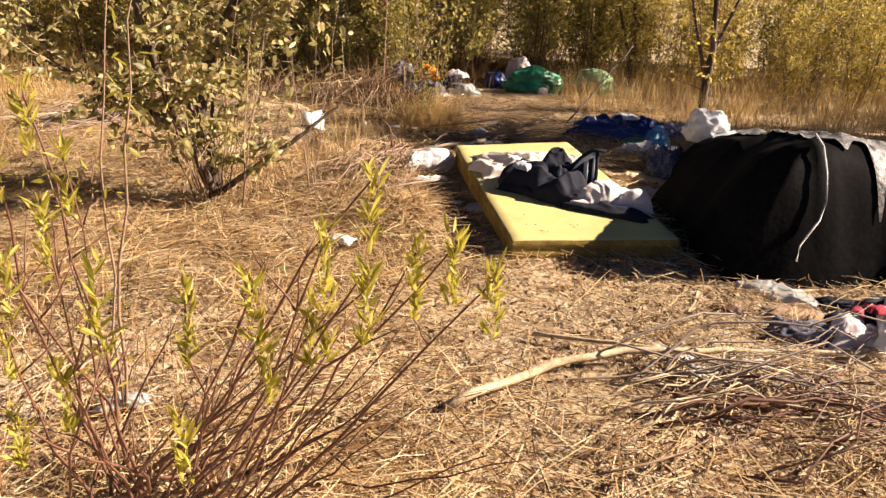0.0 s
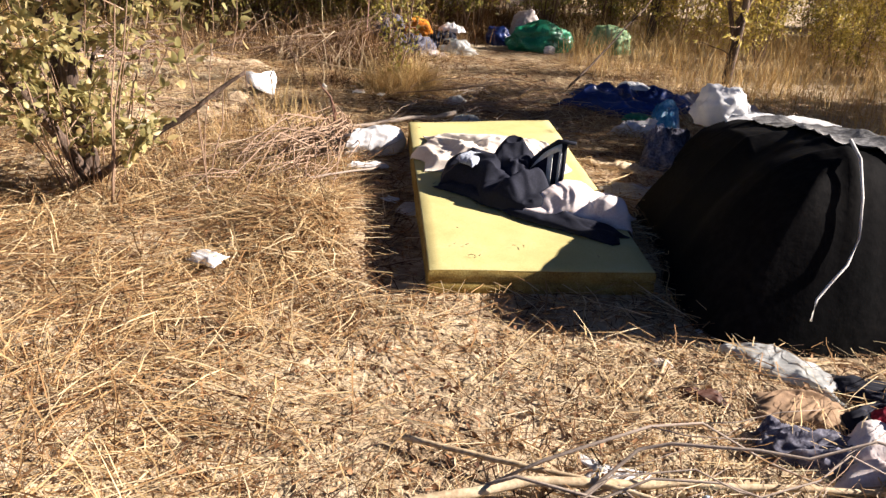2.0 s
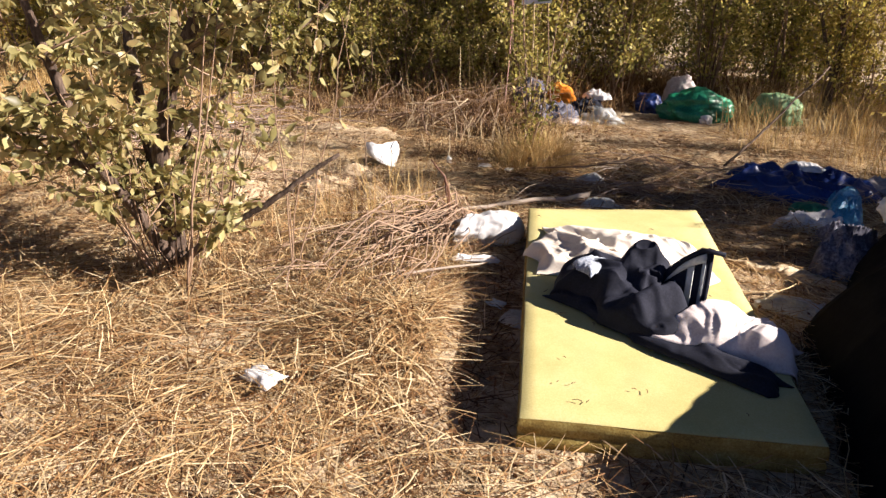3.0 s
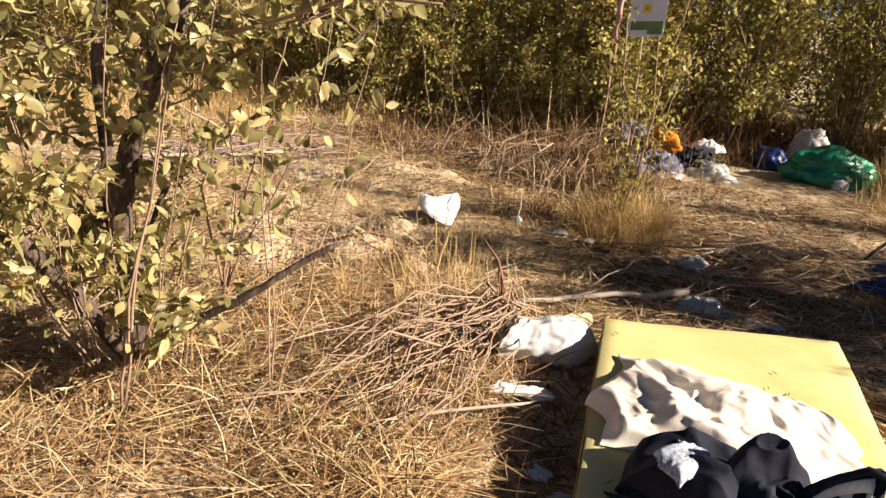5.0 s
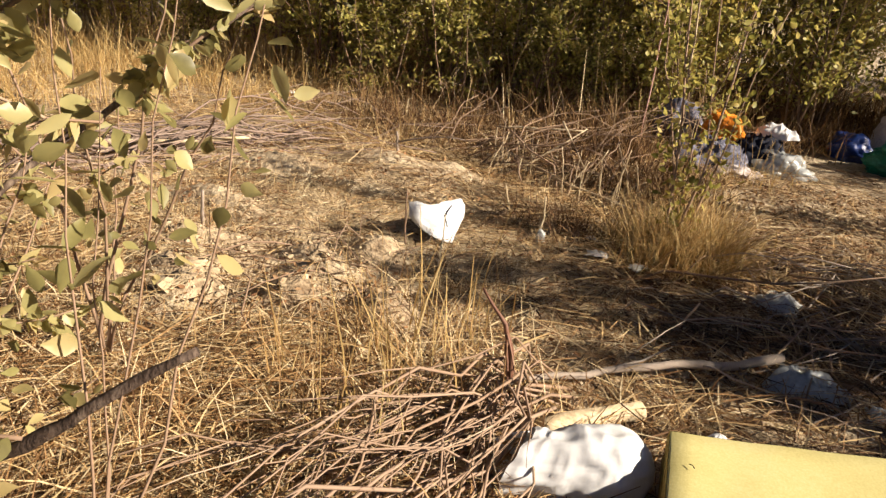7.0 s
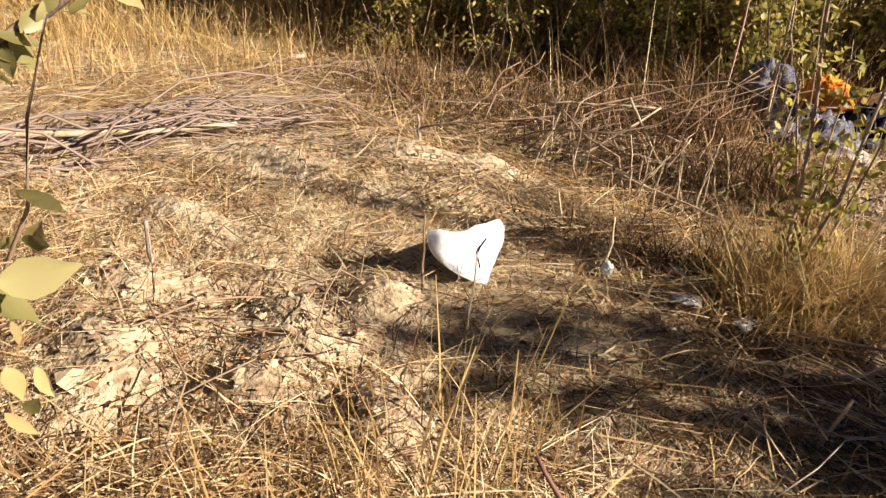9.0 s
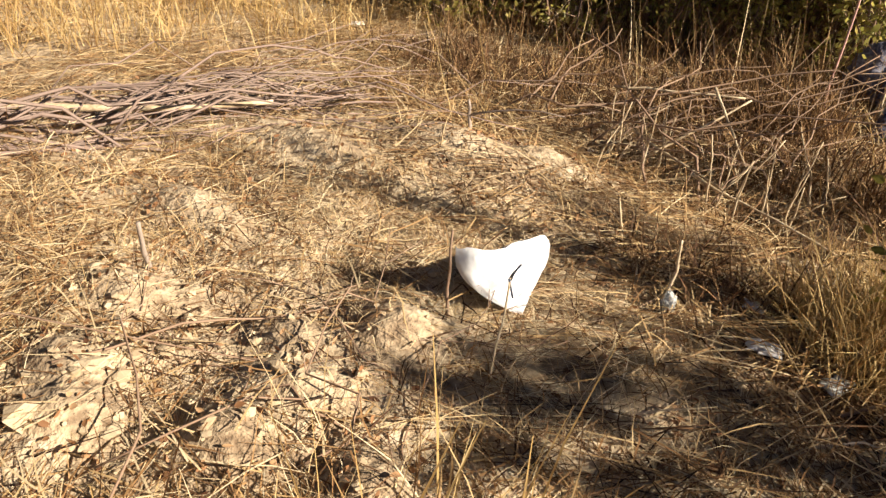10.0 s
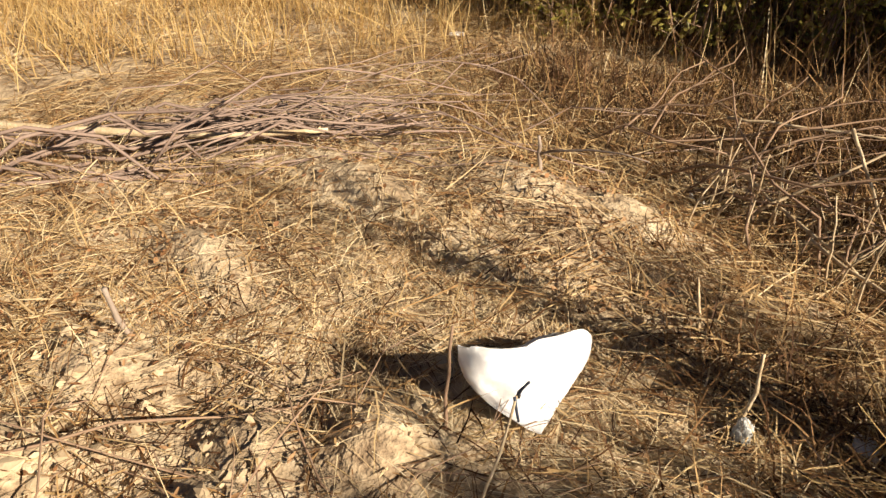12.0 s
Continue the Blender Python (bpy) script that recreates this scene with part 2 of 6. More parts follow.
# ---------------------------------------------------------------- materials
def surface(name, colours, rough=0.8, scale=6.0, fine=60.0, bump=0.3, island=0.0, through_light=0.0, streak=None, specular=0.3, bump_size=0.01, metal=0.0, coat=0.0, alpha=1.0):
    """A material with two scales of mottling over two or three colours, a fine relief, and optional light shining through."""
    m = bpy.data.materials.new(name)
    m.use_nodes = True
    n, l = m.node_tree.nodes, m.node_tree.links
    shader = n["Principled BSDF"]
    coords = n.new("ShaderNodeTexCoord")
    where = coords.outputs["Object"]
    if streak:
        mapping = n.new("ShaderNodeMapping")
        mapping.inputs["Scale"].default_value = streak
        l.new(where, mapping.inputs["Vector"])
        where = mapping.outputs["Vector"]
    big, small = n.new("ShaderNodeTexNoise"), n.new("ShaderNodeTexNoise")
    for node, s, detail in ((big, scale, 5.0), (small, fine, 4.0)):
        node.inputs["Scale"].default_value = s
        node.inputs["Detail"].default_value = detail
        node.inputs["Roughness"].default_value = 0.62
        l.new(where, node.inputs["Vector"])
    both = n.new("ShaderNodeMath")
    both.operation = "MULTIPLY_ADD"
    both.inputs[1].default_value = 0.45
    l.new(small.outputs["Fac"], both.inputs[0])
    half = n.new("ShaderNodeMath")
    half.operation = "MULTIPLY"
    half.inputs[1].default_value = 0.55
    l.new(big.outputs["Fac"], half.inputs[0])
    l.new(half.outputs[0], both.inputs[2])
    last = both.outputs[0]
    if island:
        geo = n.new("ShaderNodeNewGeometry")
        mixer = n.new("ShaderNodeMix")
        mixer.inputs["Factor"].default_value = island
        l.new(last, mixer.inputs["A"])
        l.new(geo.outputs["Random Per Island"], mixer.inputs["B"])
        last = mixer.outputs["Result"]
    ramp = n.new("ShaderNodeValToRGB")
    lo, hi = (0.36, 0.64) if not island else (0.12, 0.88)
    steps = np.linspace(lo, hi, len(colours))
    while len(ramp.color_ramp.elements) < len(colours):
        ramp.color_ramp.elements.new(0.5)
    for e, s, c in zip(ramp.color_ramp.elements, steps, colours):
        e.position, e.color = s, (*c, 1)
    l.new(last, ramp.inputs["Fac"])
    l.new(ramp.outputs["Color"], shader.inputs["Base Color"])
    shader.inputs["Roughness"].default_value = rough
    shader.inputs["Specular IOR Level"].default_value = specular
    shader.inputs["Metallic"].default_value = metal
    shader.inputs["Coat Weight"].default_value = coat
    shader.inputs["Alpha"].default_value = alpha
    if bump:
        b = n.new("ShaderNodeBump")
        b.inputs["Strength"].default_value = bump
        b.inputs["Distance"].default_value = bump_size
        l.new(both.outputs[0], b.inputs["Height"])
        l.new(b.outputs["Normal"], shader.inputs["Normal"])
    if through_light:
        glow = n.new("ShaderNodeBsdfTranslucent")
        l.new(ramp.outputs["Color"], glow.inputs["Color"])
        mix = n.new("ShaderNodeMixShader")
        mix.inputs["Fac"].default_value = through_light
        l.new(shader.outputs["BSDF"], mix.inputs[1])
        l.new(glow.outputs["BSDF"], mix.inputs[2])
        l.new(mix.outputs["Shader"], n["Material Output"].inputs["Surface"])
    return m


SOIL = surface("sandy_soil", [(0.14, 0.088, 0.05), (0.45, 0.345, 0.22), (0.68, 0.57, 0.40)], 0.95, 2.2, 22, 1.0, bump_size=0.06)
STRAW = surface("dry_straw", [(0.085, 0.038, 0.016), (0.36, 0.205, 0.085), (0.60, 0.43, 0.21), (0.80, 0.66, 0.42)], 0.7, 3, 40, 0.0, island=0.75, through_light=0.22)
PALE_STRAW = surface("bleached_straw", [(0.42, 0.28, 0.14), (0.68, 0.54, 0.32), (0.82, 0.72, 0.50)], 0.7, 3, 40, 0.0, island=0.7, through_light=0.2)
CLOD = surface("dry_clod", [(0.26, 0.18, 0.11), (0.46, 0.36, 0.23), (0.60, 0.49, 0.33)], 0.95, 14, 90, 0.9, bump_size=0.006, island=0.3)
DEAD_LEAF = surface("dead_leaf", [(0.09, 0.04, 0.02), (0.28, 0.14, 0.06), (0.50, 0.32, 0.17)], 0.7, 6, 50, 0.0, island=0.8, through_light=0.15)
# also colours the litter and weeds that darken shaded ground
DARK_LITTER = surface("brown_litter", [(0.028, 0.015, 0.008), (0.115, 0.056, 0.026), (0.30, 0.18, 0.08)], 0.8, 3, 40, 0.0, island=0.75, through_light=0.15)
GOLD_GRASS = surface("golden_grass", [(0.29, 0.17, 0.06), (0.58, 0.40, 0.16), (0.70, 0.54, 0.27)], 0.65, 2, 30, 0.0, island=0.7, through_light=0.35)
# browns set deep so the colour adds shade among weeds and undergrowth
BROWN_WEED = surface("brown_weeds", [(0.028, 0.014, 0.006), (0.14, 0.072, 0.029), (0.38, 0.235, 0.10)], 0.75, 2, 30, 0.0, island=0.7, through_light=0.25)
THICKET_LEAF = surface("thicket_leaf", [(0.07, 0.075, 0.016), (0.26, 0.24, 0.052), (0.50, 0.44, 0.115), (0.56, 0.43, 0.15)], 0.5, 1.2, 20, 0.0, island=0.65, through_light=0.5, specular=0.4)
YELLOW_LEAF = surface("yellow_thicket_leaf", [(0.24, 0.19, 0.03), (0.54, 0.43, 0.09), (0.70, 0.58, 0.18)], 0.5, 1.2, 20, 0.0, island=0.65, through_light=0.45, specular=0.4)
BUSH_LEAF = surface("pale_green_leaf", [(0.13, 0.115, 0.042), (0.35, 0.315, 0.12), (0.56, 0.50, 0.225), (0.60, 0.45, 0.21)], 0.42, 5, 40, 0.0, island=0.7, through_light=0.5, specular=0.5)
SHOOT_LEAF = surface("willow_leaf", [(0.24, 0.24, 0.03), (0.48, 0.42, 0.06), (0.62, 0.52, 0.12)], 0.5, 5, 40, 0.0, island=0.6, through_light=0.5, specular=0.4)
BARK = surface("dark_bark", [(0.03, 0.02, 0.015), (0.10, 0.068, 0.05), (0.24, 0.18, 0.135)], 0.9, 12, 90, 0.9, streak=(1, 1, 0.3), bump_size=0.012)
TWIG = surface("grey_brown_twig", [(0.10, 0.06, 0.04), (0.26, 0.17, 0.11), (0.44, 0.32, 0.22)], 0.8, 8, 70, 0.4, island=0.6)
RED_TWIG = surface("reddish_willow_bark", [(0.06, 0.025, 0.018), (0.15, 0.07, 0.045), (0.26, 0.14, 0.09)], 0.6, 8, 70, 0.3, island=0.5)
PALE_WOOD = surface("peeled_pale_wood", [(0.30, 0.21, 0.12), (0.55, 0.43, 0.27), (0.70, 0.60, 0.42)], 0.75, 5, 60, 0.4, streak=(1, 1, 1))
OLD_BRANCH = surface("old_branch_bark", [(0.10, 0.068, 0.055), (0.25, 0.18, 0.145), (0.46, 0.36, 0.29)], 0.85, 5, 60, 0.5, island=0.5)
CANE = surface("purplish_cane", [(0.11, 0.066, 0.046), (0.29, 0.195, 0.135), (0.52, 0.40, 0.28)], 0.8, 5, 60, 0.4, island=0.6)
GREY_WOOD = surface("weathered_grey_wood", [(0.13, 0.10, 0.085), (0.32, 0.26, 0.21), (0.48, 0.41, 0.34)], 0.85, 5, 60, 0.5, island=0.5)
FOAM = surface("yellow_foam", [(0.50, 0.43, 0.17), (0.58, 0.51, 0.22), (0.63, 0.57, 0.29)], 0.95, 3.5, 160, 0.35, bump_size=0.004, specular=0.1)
# cut sides and underside, darker and browner than the top
FOAM_EDGE = surface("darker_foam_edge", [(0.16, 0.10, 0.028), (0.30, 0.21, 0.06), (0.45, 0.36, 0.12)], 0.95, 8, 130, 0.5, bump_size=0.006, specular=0.1)
BLACK_TARP = surface("black_polythene", [(0.0025, 0.0025, 0.003), (0.0045, 0.0045, 0.005), (0.010, 0.0095, 0.0095)], 0.75, 2.5, 30, 0.2, specular=0.03, bump_size=0.02)
GREY_SHEET = surface("dusty_grey_plastic", [(0.03, 0.03, 0.03), (0.13, 0.128, 0.125), (0.42, 0.415, 0.41)], 0.5, 7, 40, 0.6, specular=0.25, bump_size=0.02)
BEIGE_CLOTH = surface("cream_cloth", [(0.66, 0.55, 0.46), (0.78, 0.70, 0.60), (0.83, 0.78, 0.70)], 0.9, 4, 120, 0.3, bump_size=0.003)
NAVY_CLOTH = surface("navy_cloth", [(0.004, 0.005, 0.011), (0.008, 0.010, 0.022), (0.018, 0.020, 0.038)], 0.85, 5, 120, 0.3, bump_size=0.003)
BLUE_CLOTH = surface("bluish_grey_cloth", [(0.10, 0.12, 0.17), (0.34, 0.38, 0.46), (0.66, 0.70, 0.76)], 0.9, 22, 120, 0.3, bump_size=0.003)
PINK_CLOTH = surface("pinkish_white_cloth", [(0.55, 0.45, 0.45), (0.72, 0.64, 0.62), (0.80, 0.75, 0.72)], 0.9, 5, 120, 0.3, bump_size=0.003)
GREY_TRIM = surface("grey_white_trim", [(0.32, 0.36, 0.36), (0.52, 0.56, 0.55), (0.66, 0.70, 0.68)], 0.7, 6, 80, 0.2)
WHITE_PLASTIC = surface("white_plastic", [(0.70, 0.70, 0.71), (0.80, 0.80, 0.80), (0.86, 0.86, 0.85)], 0.38, 4, 60, 0.25, specular=0.5, bump_size=0.004, through_light=0.25)
CLEAR_PLASTIC = surface("clouded_clear_plastic", [(0.46, 0.48, 0.48), (0.64, 0.66, 0.65), (0.80, 0.81, 0.80)], 0.22, 9, 60, 0.5, specular=0.7, bump_size=0.01, through_light=0.4)
BLUE_TARP = surface("blue_tarp", [(0.004, 0.012, 0.06), (0.006, 0.022, 0.13), (0.012, 0.045, 0.22)], 0.38, 4, 60, 0.4, specular=0.5, bump_size=0.01)
CYAN_PLASTIC = surface("light_blue_plastic", [(0.03, 0.15, 0.30), (0.05, 0.25, 0.45), (0.20, 0.45, 0.62)], 0.4, 5, 60, 0.4)
GREEN_PLASTIC = surface("green_plastic", [(0.006, 0.10, 0.05), (0.012, 0.20, 0.10), (0.05, 0.34, 0.20)], 0.35, 5, 60, 0.5, specular=0.5, bump_size=0.01, through_light=0.1)
PALE_GREEN = surface("pale_green_mesh", [(0.12, 0.22, 0.10), (0.22, 0.36, 0.18), (0.34, 0.48, 0.28)], 0.6, 6, 60, 0.4)
ORANGE_NET = surface("orange_fabric", [(0.55, 0.14, 0.006), (0.75, 0.24, 0.012), (0.85, 0.36, 0.04)], 0.7, 6, 80, 0.5)
GREY_CLOTH = surface("grey_blue_cloth", [(0.03, 0.03, 0.045), (0.10, 0.10, 0.14), (0.34, 0.34, 0.40)], 0.85, 5, 60, 0.4)
GREYPINK_BAG = surface("greyish_pink_bag", [(0.30, 0.25, 0.24), (0.46, 0.40, 0.38), (0.62, 0.56, 0.53)], 0.6, 5, 60, 0.4)
RED_CLOTH = surface("red_cloth", [(0.16, 0.006, 0.02), (0.28, 0.012, 0.035), (0.40, 0.03, 0.06)], 0.8, 6, 80, 0.3)
PAPER = surface("white_paper", [(0.66, 0.65, 0.64), (0.78, 0.77, 0.76), (0.84, 0.84, 0.83)], 0.8, 6, 60, 0.3, through_light=0.15)
BLUE_PAPER = surface("bluish_wrapper", [(0.36, 0.48, 0.60), (0.52, 0.62, 0.70), (0.66, 0.74, 0.80)], 0.45, 20, 90, 0.3)
CARDBOARD = surface("brown_cardboard", [(0.20, 0.13, 0.08), (0.30, 0.20, 0.12), (0.38, 0.27, 0.17)], 0.9, 6, 60, 0.2)
ROPE = surface("white_rope", [(0.45, 0.44, 0.42), (0.62, 0.61, 0.58), (0.75, 0.74, 0.70)], 0.8, 30, 120, 0.3)
DARK_CORD = surface("dark_blue_cord", [(0.02, 0.03, 0.05), (0.05, 0.06, 0.09), (0.10, 0.12, 0.15)], 0.7, 30, 120, 0.2)
SIGN_WHITE = surface("printed_white", [(0.72, 0.74, 0.78), (0.78, 0.80, 0.83), (0.83, 0.84, 0.86)], 0.45, 6, 60, 0.0)
SIGN_GREEN = surface("printed_green", [(0.10, 0.16, 0.05), (0.16, 0.24, 0.08), (0.24, 0.32, 0.12)], 0.45, 9, 60, 0.0)
SIGN_YELLOW = surface("printed_yellow", [(0.60, 0.45, 0.04), (0.72, 0.56, 0.06), (0.76, 0.62, 0.10)], 0.45, 9, 60, 0.0)
PINK_RAG = surface("faded_pink_rag", [(0.42, 0.20, 0.16), (0.58, 0.34, 0.28), (0.68, 0.46, 0.40)], 0.9, 9, 60, 0.3)

# ---------------------------------------------------------------- ground
def stretch(lo, hi, step, far, k=26):
    inner = np.arange(lo, hi + step / 2, step)
    grow = np.geomspace(step, far, k)
    return np.concatenate([(lo - np.cumsum(grow))[::-1], inner, hi + np.cumsum(grow)])


gx, gy = stretch(-4.6, 3.2, 0.05, 260), stretch(1.2, 10.6, 0.05, 260)
GX, GY = np.meshgrid(gx, gy, indexing="ij")
ground_soup = Soup()
gi = (np.arange(len(gx) - 1)[:, None] * len(gy) + np.arange(len(gy) - 1)[None, :]).ravel()
ground_soup.add(np.stack([GX, GY, ground_z(GX, GY)], -1), np.stack([gi, gi + len(gy), gi + len(gy) + 1, gi + 1], -1))
single("ground", ground_soup, SOIL, "uneven sandy ground trodden bare between dry grass", "ground", kind="structure")


def scatter(n, x0, x1, y0, y1, keep):
    x, y = RNG.uniform(x0, x1, n), RNG.uniform(y0, y1, n)
    k = RNG.uniform(0, 1, n) < keep(x, y)
    return x[k], y[k]


MAT_O, MAT_U, MAT_V = np.array([0.552, 4.39]), np.array([0.905, 0.20]), np.array([-0.452, 1.97])
mat_inv = np.linalg.inv(np.stack([MAT_U, MAT_V], 1))


def off_mattress(x, y, m=0.02):
    p = np.stack([x - MAT_O[0], y - MAT_O[1]], -1) @ mat_inv.T
    return 1.0 - ((p[..., 0] > -m) & (p[..., 0] < 1 + m) & (p[..., 1] > -m) & (p[..., 1] < 1 + m))


def sandy(x, y):
    """Near 1 on the bare sandy mounds and the scraped strip of the clearing."""
    total = 0
    for mx, my, rx, ry in MOUNDS:
        total = total + bump_at(x, y, mx, my, rx, ry, 1.0)
    return np.clip(1.35 * total * (1 + 0.5 * vnoise(x, y, 8.0, 91)), 0, 1)


def off_strip(x, y):
    """Low on the bare dark strip along the mattress, darkened for its shadow."""
    p = np.stack([x - MAT_O[0], y - MAT_O[1]], -1) @ mat_inv.T
    w = np.clip((p[..., 0] + 0.40) / 0.08, 0, 1) * (p[..., 0] < 0.05) * (p[..., 1] > 0.0) * (p[..., 1] < 0.92)
    return 1 - 0.9 * w


def trodden(x, y):
    """1 on the bare sandy patches and the path, 0 in the straw."""
    a = bump_at(x, y, 1.35, 3.7, 1.15, 0.85, 1.15) + bump_at(x, y, 0.7, 9.4, 1.5, 1.5, 0.9)
    b = bump_at(x, y, -2.4, 7.95, 1.1, 0.5, 0.85) + bump_at(x, y, -1.8, 7.0, 0.8, 0.5, 0.8) + bump_at(x, y, -0.6, 7.5, 0.5, 0.35, 0.7)
    return np.clip(a + b + 0.12 * vnoise(x, y, 2.5, 31), 0, 1)


def lay_straw(n, box, keep, lmin, lmax, wmin, wmax, lift, spread, material, name, label, tilt=0.12, seed=41, rows=4):
    x, y = scatter(n, *box, keep)
    field = np.pi * 1.6 * vnoise(x, y, 0.8, seed) + 0.6
    az = field + RNG.normal(0, spread, len(x)) + np.pi * (RNG.uniform(0, 1, len(x)) < 0.5)
    length = RNG.uniform(lmin, lmax, len(x))
    z = ground_z(x, y) + RNG.uniform(0.002, lift, len(x))
    s = Soup()
    ribbons(s, np.stack([x, y, z], -1), az, np.abs(RNG.normal(0, tilt, len(x))), length, RNG.uniform(wmin, wmax, len(x)), RNG.uniform(0.0, 0.5, len(x)) * (0.5 + tilt * 3), rows)
    return single(name, s, material, label, "dry grass", kind="stuff")


lay_straw(150000, (-4.6, 2.6, 1.6, 10.5), lambda x, y: (1 - 0.93 * trodden(x, y)) * (1 - 0.93 * sandy(x, y)) * np.clip(0.55 + 0.6 * vnoise(x, y, 1.7, 33) + 0.25 * vnoise(x, y, 5.0, 34), 0.12, 1) * off_mattress(x, y) * off_strip(x, y), 0.10, 0.36, 0.0022, 0.0056, 0.06, 0.85, STRAW, "straw_litter", "matted pale dry straw lying flat over sandy ground")
lay_straw(130000, (-3.8, 2.4, 2.2, 9.4), lambda x, y: np.clip(0.26 + 0.8 * vnoise(x, y, 2.3, 38) + bump_at(x, y, -2.2, 7.9, 1.3, 0.7, 0.75) - bump_at(x, y, 0.8, 8.0, 0.8, 0.7, 0.35), 0.03, 1) * (1 - 0.8 * sandy(x, y)) * off_mattress(x, y) * off_strip(x, y), 0.05, 0.17, 0.0014, 0.0032, 0.02, 0.7, PALE_STRAW, "fine_straw_mat", "fine bleached straw pressed flat over pale sand", tilt=0.06, rows=3, seed=43)
lay_straw(60000, (-4.6, 2.8, 1.6, 10.5), lambda x, y: (0.45 + 0.5 * trodden(x, y)) * (1 - 0.8 * sandy(x, y)) * off_mattress(x, y) * off_strip(x, y), 0.02, 0.09, 0.0025, 0.006, 0.022, 1.5, STRAW, "chopped_straw", "short trodden bits of straw on bare sand", rows=3)
# extra density paints shade beside the mattress, on the path and under weeds
lay_straw(95000, (-4.2, 2.6, 1.8, 11.0), lambda x, y: (1 - 0.95 * sandy(x, y)) * (np.clip(0.30 + 0.55 * vnoise(x, y, 2.6, 92), 0, 1) - bump_at(x, y, -2.3, 7.7, 1.3, 0.8, 0.1) + 0.7 * np.clip(bump_at(x, y, 0.4, 8.0, 1.5, 1.3, 1.0) + bump_at(x, y, -0.7, 5.9, 0.9, 0.9, 0.7) + bump_at(x, y, 0.2, 5.3, 0.16, 0.8, 1.3) + bump_at(x, y, -1.4, 9.4, 1.4, 0.7, 1.5), 0, 1)) * off_mattress(x, y), 0.05, 0.22, 0.002, 0.006, 0.025, 1.2, DARK_LITTER, "brown_litter", "dark brown rotting leaves and stalks, laid thicker to darken shaded ground", rows=3)

# dark litter mat lowers the path's colour where tree shade falls
lay_straw(42000, (-0.7, 2.3, 6.6, 9.4), lambda x, y: np.clip(bump_at(x, y, 0.7, 8.0, 0.9, 0.75, 1.1) * (0.6 + 0.7 * vnoise(x, y, 2.1, 94)), 0, 1) * off_mattress(x, y), 0.03, 0.13, 0.003, 0.009, 0.02, 1.5, DARK_LITTER, "path_shade_litter", "trodden leaf litter, dark to deepen shade on the path", rows=3, seed=45)


def fallen_leaves(n, box, keep, name, label):
    x, y = scatter(n, *box, keep)
    a = RNG.uniform(0, 2 * np.pi, len(x))
    s = Soup()
    leaves(s, np.stack([x, y, ground_z(x, y) + RNG.uniform(0.004, 0.022, len(x))], -1), np.stack([np.cos(a), np.sin(a), RNG.normal(0.05, 0.35, len(x))], -1), RNG.uniform(0.014, 0.036, len(x)), RNG.uniform(0.007, 0.018, len(x)))
    return single(name, s, DEAD_LEAF, label, "dead leaves", kind="stuff")


fallen_leaves(40000, (-4.2, 2.6, 2.2, 10.2), lambda x, y: np.clip(0.35 + 0.5 * vnoise(x, y, 1.1, 36) + bump_at(x, y, -1.7, 6.9, 0.8, 0.7, 0.1) + bump_at(x, y, -0.8, 5.6, 0.8, 0.9, 0.9) - bump_at(x, y, -2.3, 7.9, 1.2, 0.5, 0.6), 0, 1) * off_mattress(x, y), "fallen_leaves", "curled reddish-brown dead leaves on the ground")


def tufts(n, box, keep, h0, h1, per, material, name, label, w=0.004, lean=0.35, spread=0.07, bend=0.9, rows=3):
    """Upright clumps of blades."""
    x, y = scatter(n, *box, keep)
    k = np.repeat(np.arange(len(x)), per)
    bx, by = x[k] + RNG.normal(0, spread, len(k)), y[k] + RNG.normal(0, spread, len(k))
    hh = RNG.uniform(h0, h1, len(x))[k] * RNG.uniform(0.5, 1.1, len(k))
    s = Soup()
    ribbons(s, np.stack([bx, by, ground_z(bx, by) - 0.01], -1), RNG.uniform(0, 2 * np.pi, len(k)), np.pi / 2 - np.abs(RNG.normal(0, lean, len(k))), hh, RNG.uniform(0.6, 1.3, len(k)) * w, RNG.uniform(0.1, bend, len(k)), rows)
    return single(name, s, material, label, "dry grass", kind="stuff")


def open_ground(x, y):
    """Where the taller growth stands: outside the trodden clearing."""
    d = np.sqrt(((x + 0.4) / 3.0) ** 2 + ((y - 6.2) / 4.0) ** 2)
    return np.clip((d - 0.85) * 4, 0, 1)


tufts(760, (-3.8, -0.2, 8.6, 10.6), lambda x, y: np.clip(0.05 + bump_at(x, y, -1.9, 9.75, 0.75, 0.4, 1.0) + bump_at(x, y, -1.05, 9.3, 0.6, 0.3, 0.8) + bump_at(x, y, -2.9, 9.3, 0.6, 0.4, 0.4), 0, 1) * (1 - bump_at(x, y, -1.75, 8.75, 0.3, 0.28, 1.0)), 0.12, 0.36, 16, BROWN_WEED, "brown_weed_clumps", "tangled brown dead weeds at the edge of the clearing", 0.005, 0.8, 0.12, 2.2, 5)
tufts(330, (-3.8, 0.0, 8.4, 10.6), lambda x, y: np.clip(0.12 + 0.6 * vnoise(x, y, 2.4, 71) + bump_at(x, y, -1.5, 9.6, 1.6, 0.6, 0.25) - bump_at(x, y, -2.0, 9.85, 0.4, 0.25, 0.7), 0, 1) * (1 - bump_at(x, y, -1.9, 8.6, 0.5, 0.3, 1.0)) * (1 - bump_at(x, y, -1.35, 9.1, 0.6, 0.28, 1.2)).clip(0, 1) * (y > 8.35 + 0.25 * np.clip(-x - 0.6, 0, 2)), 0.14, 0.34, 13, STRAW, "leaning_grass", "leaning dry grass among dead weeds", 0.0042, 0.7, 0.10, 2.0, 5)
